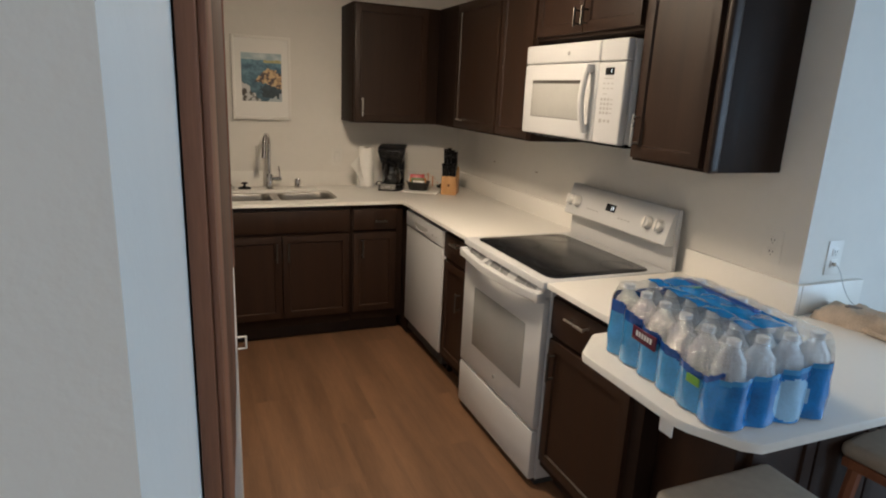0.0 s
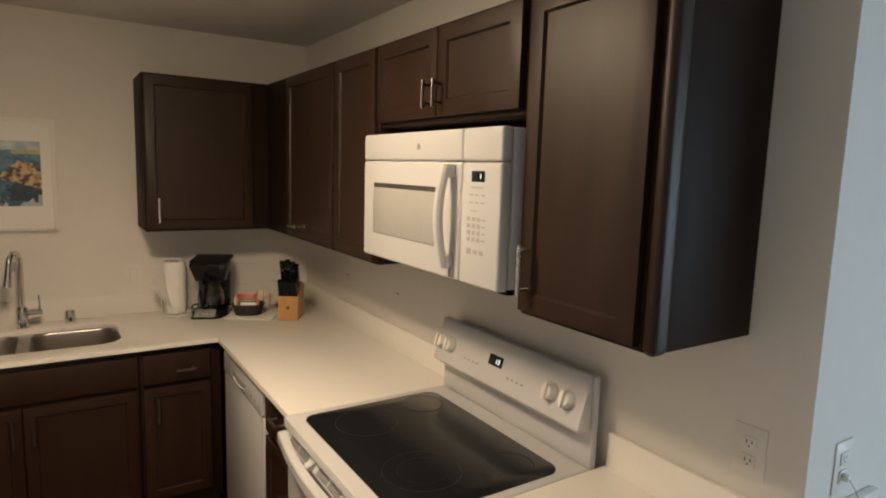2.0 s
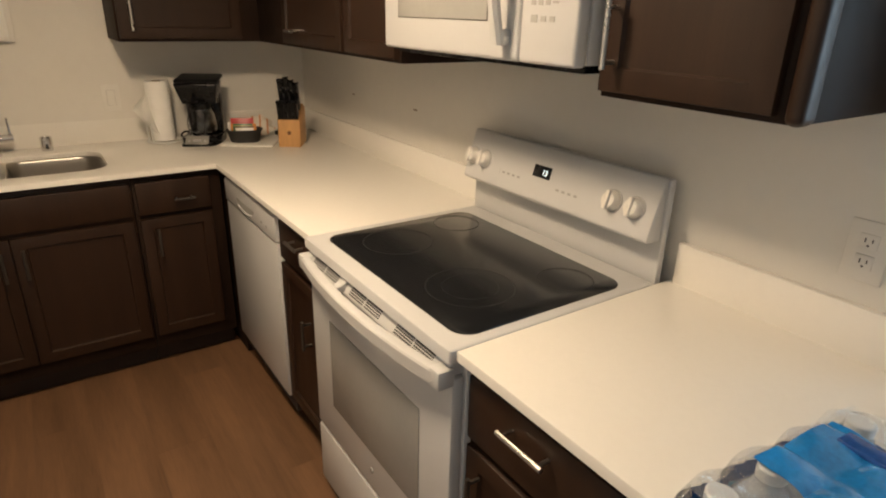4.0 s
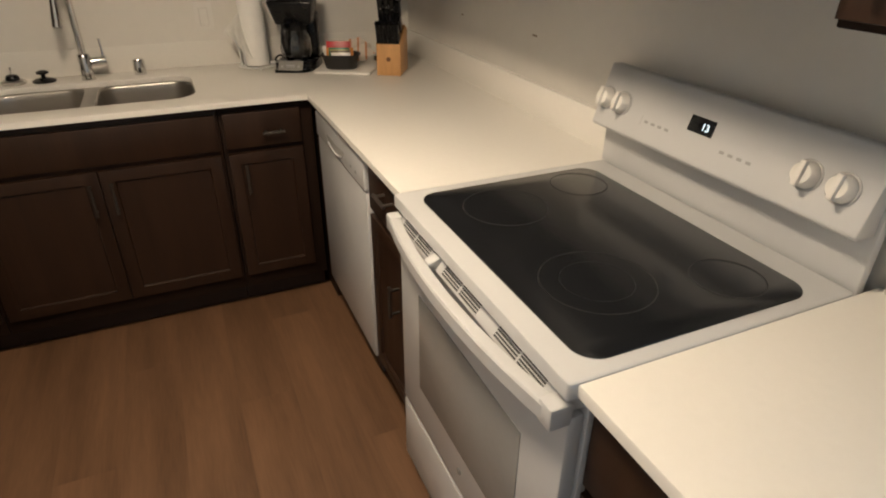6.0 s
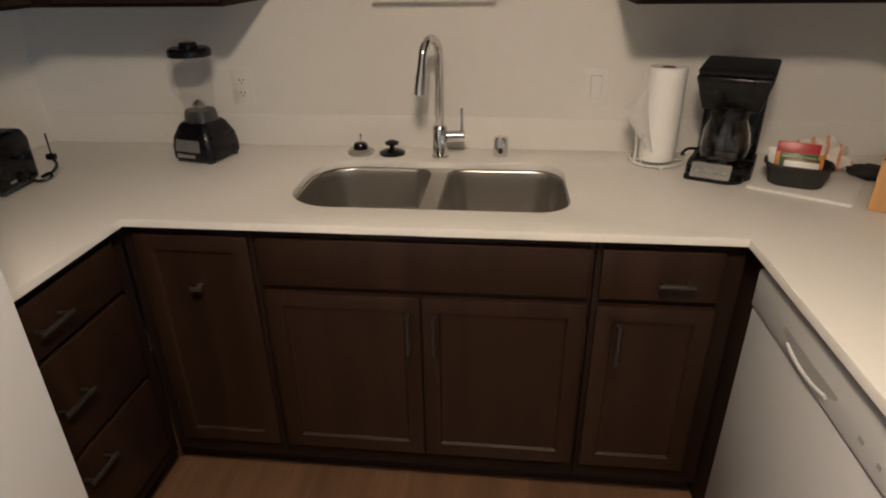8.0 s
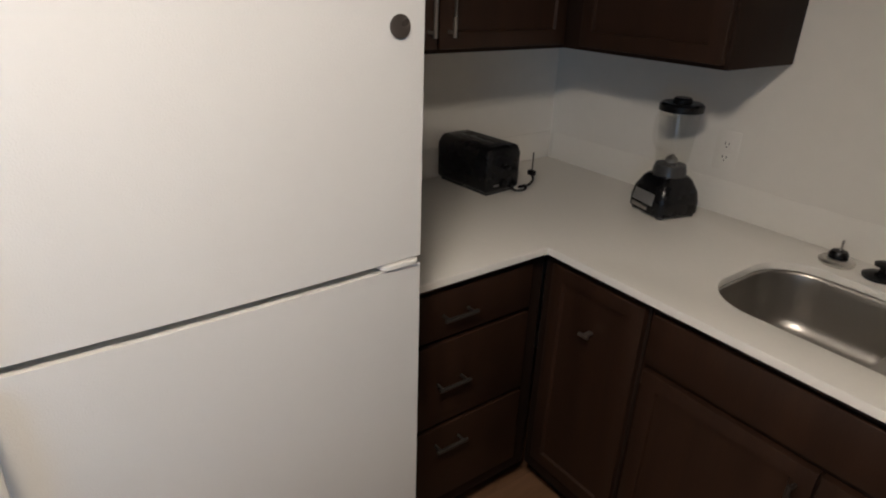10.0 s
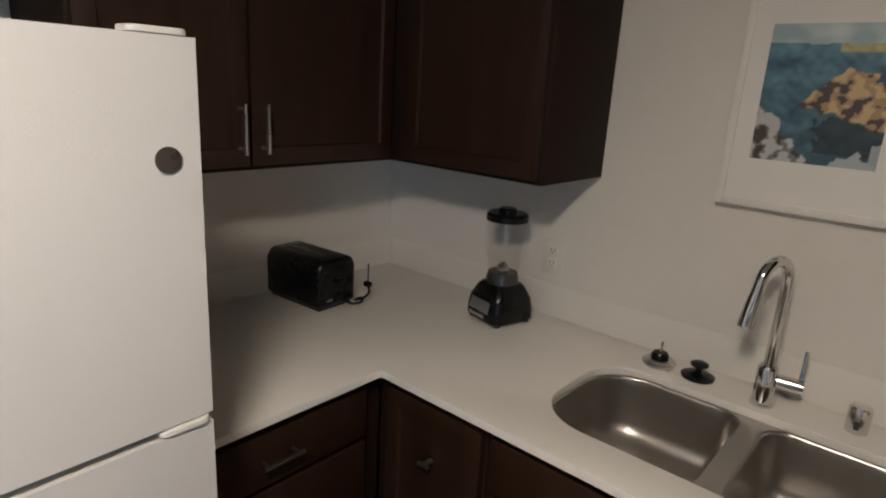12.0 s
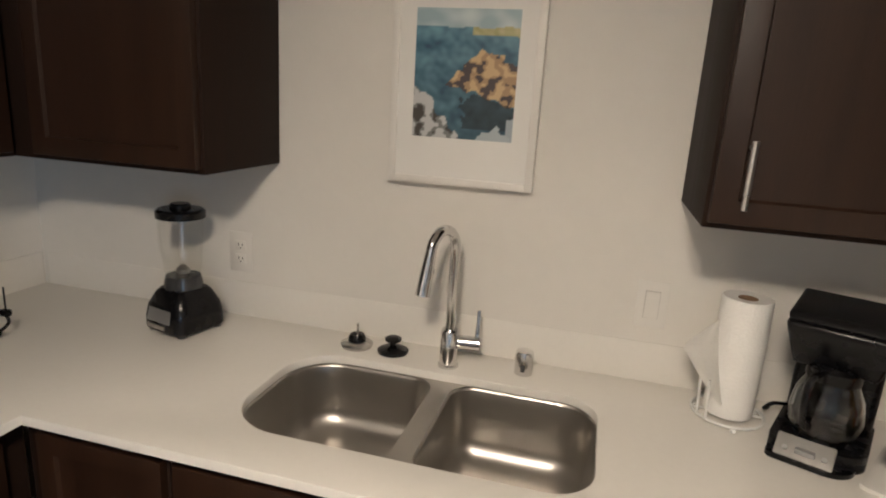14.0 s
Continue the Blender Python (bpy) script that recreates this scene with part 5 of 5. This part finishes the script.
# film over the caps: dips between them
def top_sheet(x0, x1, y0, y1, material, name, label, lift):
    bm = bmesh.new()
    nx, ny = 30, 40
    g = []
    for j in range(ny + 1):
        row = []
        for i in range(nx + 1):
            x, y = x0 + (x1 - x0) * i / nx, y0 + (y1 - y0) * j / ny
            a = abs(math.cos(math.pi * (x + WW) / P - math.pi / 2)) * abs(math.cos(math.pi * (y + WL) / P - math.pi / 2))
            z = 0.1885 + 0.007 * a ** 0.6 + lift + 0.003 * noise.noise((x * 40, y * 40, 0))
            row.append(bm.verts.new((x, y, z)))
        g.append(row)
    for j in range(ny):
        for i in range(nx):
            bm.faces.new((g[j][i], g[j][i + 1], g[j + 1][i + 1], g[j + 1][i]))
    return part(name, bm, material, wp, label)


top_sheet(-WW * 0.9, WW * 0.9, -WL * 0.93, WL * 0.93, CLEARF, "top_film", "clear film over the caps", 0.001)
top_sheet(-0.050, 0.085, -WL * 0.66, WL * 0.90, FILM, "top_print", "blue printed top panel", 0.0035)
part("top_band", box(0.050, 0.074, -WL * 0.3, WL * 0.8, 0.194, 0.2005, 0.002), FILMD, wp, "dark blue band with lettering bars")
part("label_patch", box(-WW - 0.0095, -WW - 0.0045, -0.005, 0.090, 0.084, 0.120, 0.002), mat("dark_red_label", (0.10, 0.02, 0.04), 0.25), wp, "dark red label patch")
LTR = mat("label_white", (0.7, 0.7, 0.72), 0.4)
for k in range(6):
    part("label_bar", box(-WW - 0.0102, -WW - 0.0090, 0.010 + 0.011 * k, 0.0165 + 0.011 * k, 0.098, 0.111), LTR, wp)
part("green_mark", box(-WW - 0.0085, -WW - 0.0045, -0.160, -0.118, 0.070, 0.090, 0.002), mat("lime_print", (0.16, 0.36, 0.06), 0.3), wp, "lime green printed mark")
part("green_mark", box(0.024, 0.052, 0.108, 0.118, 0.1980, 0.2004, 0.001), mat("lime_print_top", (0.09, 0.26, 0.14), 0.3), wp, "lime green printed mark")

# ---- peninsula: tan bag, charger, bracket, stools ----
TAN = mat("tan_paper", (0.55, 0.44, 0.34), 0.8, var=0.20, scale=18, bump=0.5, bscale=60)
bg = thing("tan_bag", (1.925, 1.245, ZC), "tan paper bag lying flat with a looped handle", "bag", rz=14)
bm = bmesh.new()
nx, ny = 22, 46
def bag_height(u, v):
    edge = max(0.0, 1 - max(abs(u), abs(v)) ** 6)
    fold = 0.012 * noise.noise((u * 2.2, v * 4.5, 1.0)) + 0.008 * abs(noise.noise((u * 5 + v * 3, v * 9, 4.0))) - 0.006 * abs(noise.noise((u * 3, v * 2.2, 8.0)))
    return 0.004 + edge ** 0.5 * (0.040 + 0.012 * (1 - v * v) + fold)


grid = [[bm.verts.new((0.066 * (2 * i / nx - 1) * (1 + 0.10 * noise.noise((j * 0.2, 0, 0))), 0.160 * (2 * j / ny - 1), bag_height(2 * i / nx - 1, 2 * j / ny - 1))) for i in range(nx + 1)] for j in range(ny + 1)]
under = [[bm.verts.new((v.co.x, v.co.y, 0.0006)) for v in row] for row in grid]
for j in range(ny):
    for i in range(nx):
        bm.faces.new((grid[j][i], grid[j][i + 1], grid[j + 1][i + 1], grid[j + 1][i]))
        bm.faces.new((under[j][i], under[j + 1][i], under[j + 1][i + 1], under[j][i + 1]))
for i in range(nx):
    for j in (0, ny):
        bm.faces.new((grid[j][i], grid[j][i + 1], under[j][i + 1], under[j][i]))
for j in range(ny):
    for i in (0, nx):
        bm.faces.new((grid[j][i], grid[j + 1][i], under[j + 1][i], under[j][i]))
part("body", bm, TAN, bg)
part("handle_loop", tube(bmesh.new(), smooth_path([(-0.050, 0.02, 0.012), (-0.080, -0.04, 0.010), (-0.085, -0.12, 0.010), (-0.05, -0.17, 0.012), (0.0, -0.158, 0.014)], 6), 0.008, 8), TAN, bg)
part("print", box(-0.016, 0.016, 0.045, 0.085, 0.040, 0.0560, 0.001), mat("grey_brown_print", (0.22, 0.18, 0.16), 0.8), bg, "dark grey printed patch")
bm = bmesh.new()
lump(bm, 0.03, -0.165, 0.030, 0.045, 0.05, 0.036, 9.0, 0.35, 3.0)
part("clear_sleeve", bm, CLEARF, bg, "crumpled clear plastic sleeve")
ad = solid("power_adapter", box(-0.022, 0.022, -0.018, 0.018, 0.0005, 0.028, 0.006), GREYPL, "dark power adapter in the worktop corner", "adapter")
ad.matrix_world = pose(1.865, 1.375, ZC, 0, 0, 15)
ch = thing("charger_cable", (1.945, 1.42, 1.08), "thin grey charging cable plugged into the outlet", "cable")
part("plug", box(1.938, 1.952, 1.412, YE - 0.0065, 1.072, 1.086, 0.003), WHITEPL, ch)
part("cable", tube(bmesh.new(), smooth_path([(1.945, 1.412, 1.078), (1.952, 1.400, 1.055), (1.954, 1.385, 1.020), (1.948, 1.362, 0.990), (1.940, 1.335, 0.972), (1.935, 1.310, 0.966)], 6), 0.0013, 6), mat("pale_cable", (0.5, 0.5, 0.5), 0.5), ch)
br = thing("support_bracket", (0.93, 1.06, 0.848), "small white tag hanging under the worktop edge", "bracket")
part("tag", box(0.930, 0.934, 1.035, 1.075, 0.848, ZC - 0.023, 0.001), WHITEPL, br)

def stool(x, y):
    s = thing("bar_stool", (x, y, FL), "backless bar stool with beige cushion and dark wooden legs", "stool", group="bar stools", local=True)
    bm = bmesh.new()
    bx(bm, -0.19, 0.19, -0.17, 0.17, 0.575, 0.625, 0.022, 4)
    part("cushion", bm, BEIGE, s, "beige fabric cushion")
    part("seat_frame", box(-0.18, 0.18, -0.16, 0.16, 0.545, 0.574, 0.004), WOODRED, s)
    for sx in (-1, 1):
        for sy in (-1, 1):
            part("leg", tube(bmesh.new(), [(sx * 0.15, sy * 0.13, 0.546), (sx * 0.185, sy * 0.165, 0.0005)], [0.02, 0.016], 8), WOODRED, s)
    for sy in (-1, 1):
        part("stretcher", tube(bmesh.new(), [(-0.172, sy * 0.152, 0.2), (0.172, sy * 0.152, 0.2)], 0.012, 8), WOODRED, s)
    return s


s0 = stool(1.16, 0.93)
copy_thing(s0, pose(1.86, 0.96, FL, 0, 0, 8))

# ---- hallway: framed wooden panel on the wall, catch on the wall end ----
hp = thing("wooden_wall_panel", (-0.014, 0.60, 1.075), "tall reddish-brown carved wooden panel hung on the hallway wall", "wall art", rz=-4.4)
GRAIN = mat("rough_grain_wood", (0.115, 0.042, 0.020), 0.5, var=0.75, scale=7, bump=0.6, bscale=30, stretch=(5, 5, 0.35))
def upright_slab(loop, x0, x1, b):
    """A board with its outline in (y, z) and its thickness along x."""
    bm = slab(bmesh.new(), loop, x0, x1, bevel=b)
    bmesh.ops.transform(bm, matrix=Matrix(((0, 0, 1, 0), (1, 0, 0, 0), (0, 1, 0, 0), (0, 0, 0, 1))), verts=bm.verts)
    return bm


part("board", upright_slab([(0.0, 0.0), (0.360, 0.0), (0.385, 0.025), (0.455, 0.225), (0.455, 1.125), (0.0, 1.125)], -0.020, -0.006, 0.003), WOODRED, hp)
part("panel", upright_slab([(0.100, 0.085), (0.345, 0.085), (0.436, 0.245), (0.436, 1.065), (0.100, 1.065)], -0.0059, -0.002, 0.0015), GRAIN, hp, "rough dark-grained wooden face")
part("frame_rail", box(-0.0059, 0.0, 0.002, 0.092, 0.005, 1.12, 0.0025), WOODRED, hp)
part("frame_rail", box(-0.0059, 0.0, 0.439, 0.454, 0.235, 1.12, 0.0025), WOODRED, hp)
# added dark filler in place of the shade between panel and wall
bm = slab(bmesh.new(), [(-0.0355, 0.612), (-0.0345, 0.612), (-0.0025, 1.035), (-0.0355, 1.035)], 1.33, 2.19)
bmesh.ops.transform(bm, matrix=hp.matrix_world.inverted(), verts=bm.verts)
part("gap_shade_wedge", bm, WOODINT, hp, "dark wedge standing in for the shaded gap between panel and wall")
ct = thing("wall_catch", (0.07, 2.06, 0.77), "small white wire catch on the wall end", "catch")
part("loop", tube(bmesh.new(), [(0.0685, 2.03, 0.745), (0.095, 2.03, 0.745), (0.095, 2.03, 0.785), (0.0685, 2.03, 0.785)], 0.004, 8), WHITEPL, ct)

# scuffs on the range wall
SC = mat("brown_scuff", (0.30, 0.24, 0.19), 0.8)
for y, z, w in ((3.135, 1.156, 0.028), (3.67, 1.153, 0.020)):
    part("scuff", box(XR - 0.0012, XR + 0.001, y - w / 2, y + w / 2, z - 0.003, z + 0.003, 0.0004), SC, east)

# ---- floor planks ----
plank_mesh = {}
def plank(x0, x1, y0, y1):
    key = (round(x1 - x0, 3), round(y1 - y0, 3))
    if key not in plank_mesh:
        w, h = key
        plank_mesh[key] = mesh_of("plank", box(-w / 2, w / 2, -h / 2, h / 2, -0.005, 0.0, 0.0003, 1), PLANK, Vector((0, 0, 0)))
    ob = new("plank", plank_mesh[key])
    ob.location = ((x0 + x1) / 2, (y0 + y1) / 2, FL)
    ob.parent = floor


PW, PL = 0.18, 1.22
for i in range(-6, 24):
    x0 = i * PW
    off = (i * 0.37) % 1 * PL
    y = -3.6 + off - PL
    while y < YB:
        a, b = max(y, ROOM[2]), min(y + PL, YB)
        if b - a > 0.05 and x0 > ROOM[0] and x0 + PW < ROOM[1]:
            plank(x0 + 0.0001, x0 + PW - 0.0001, a + 0.0001, b - 0.0001)
        y += PL
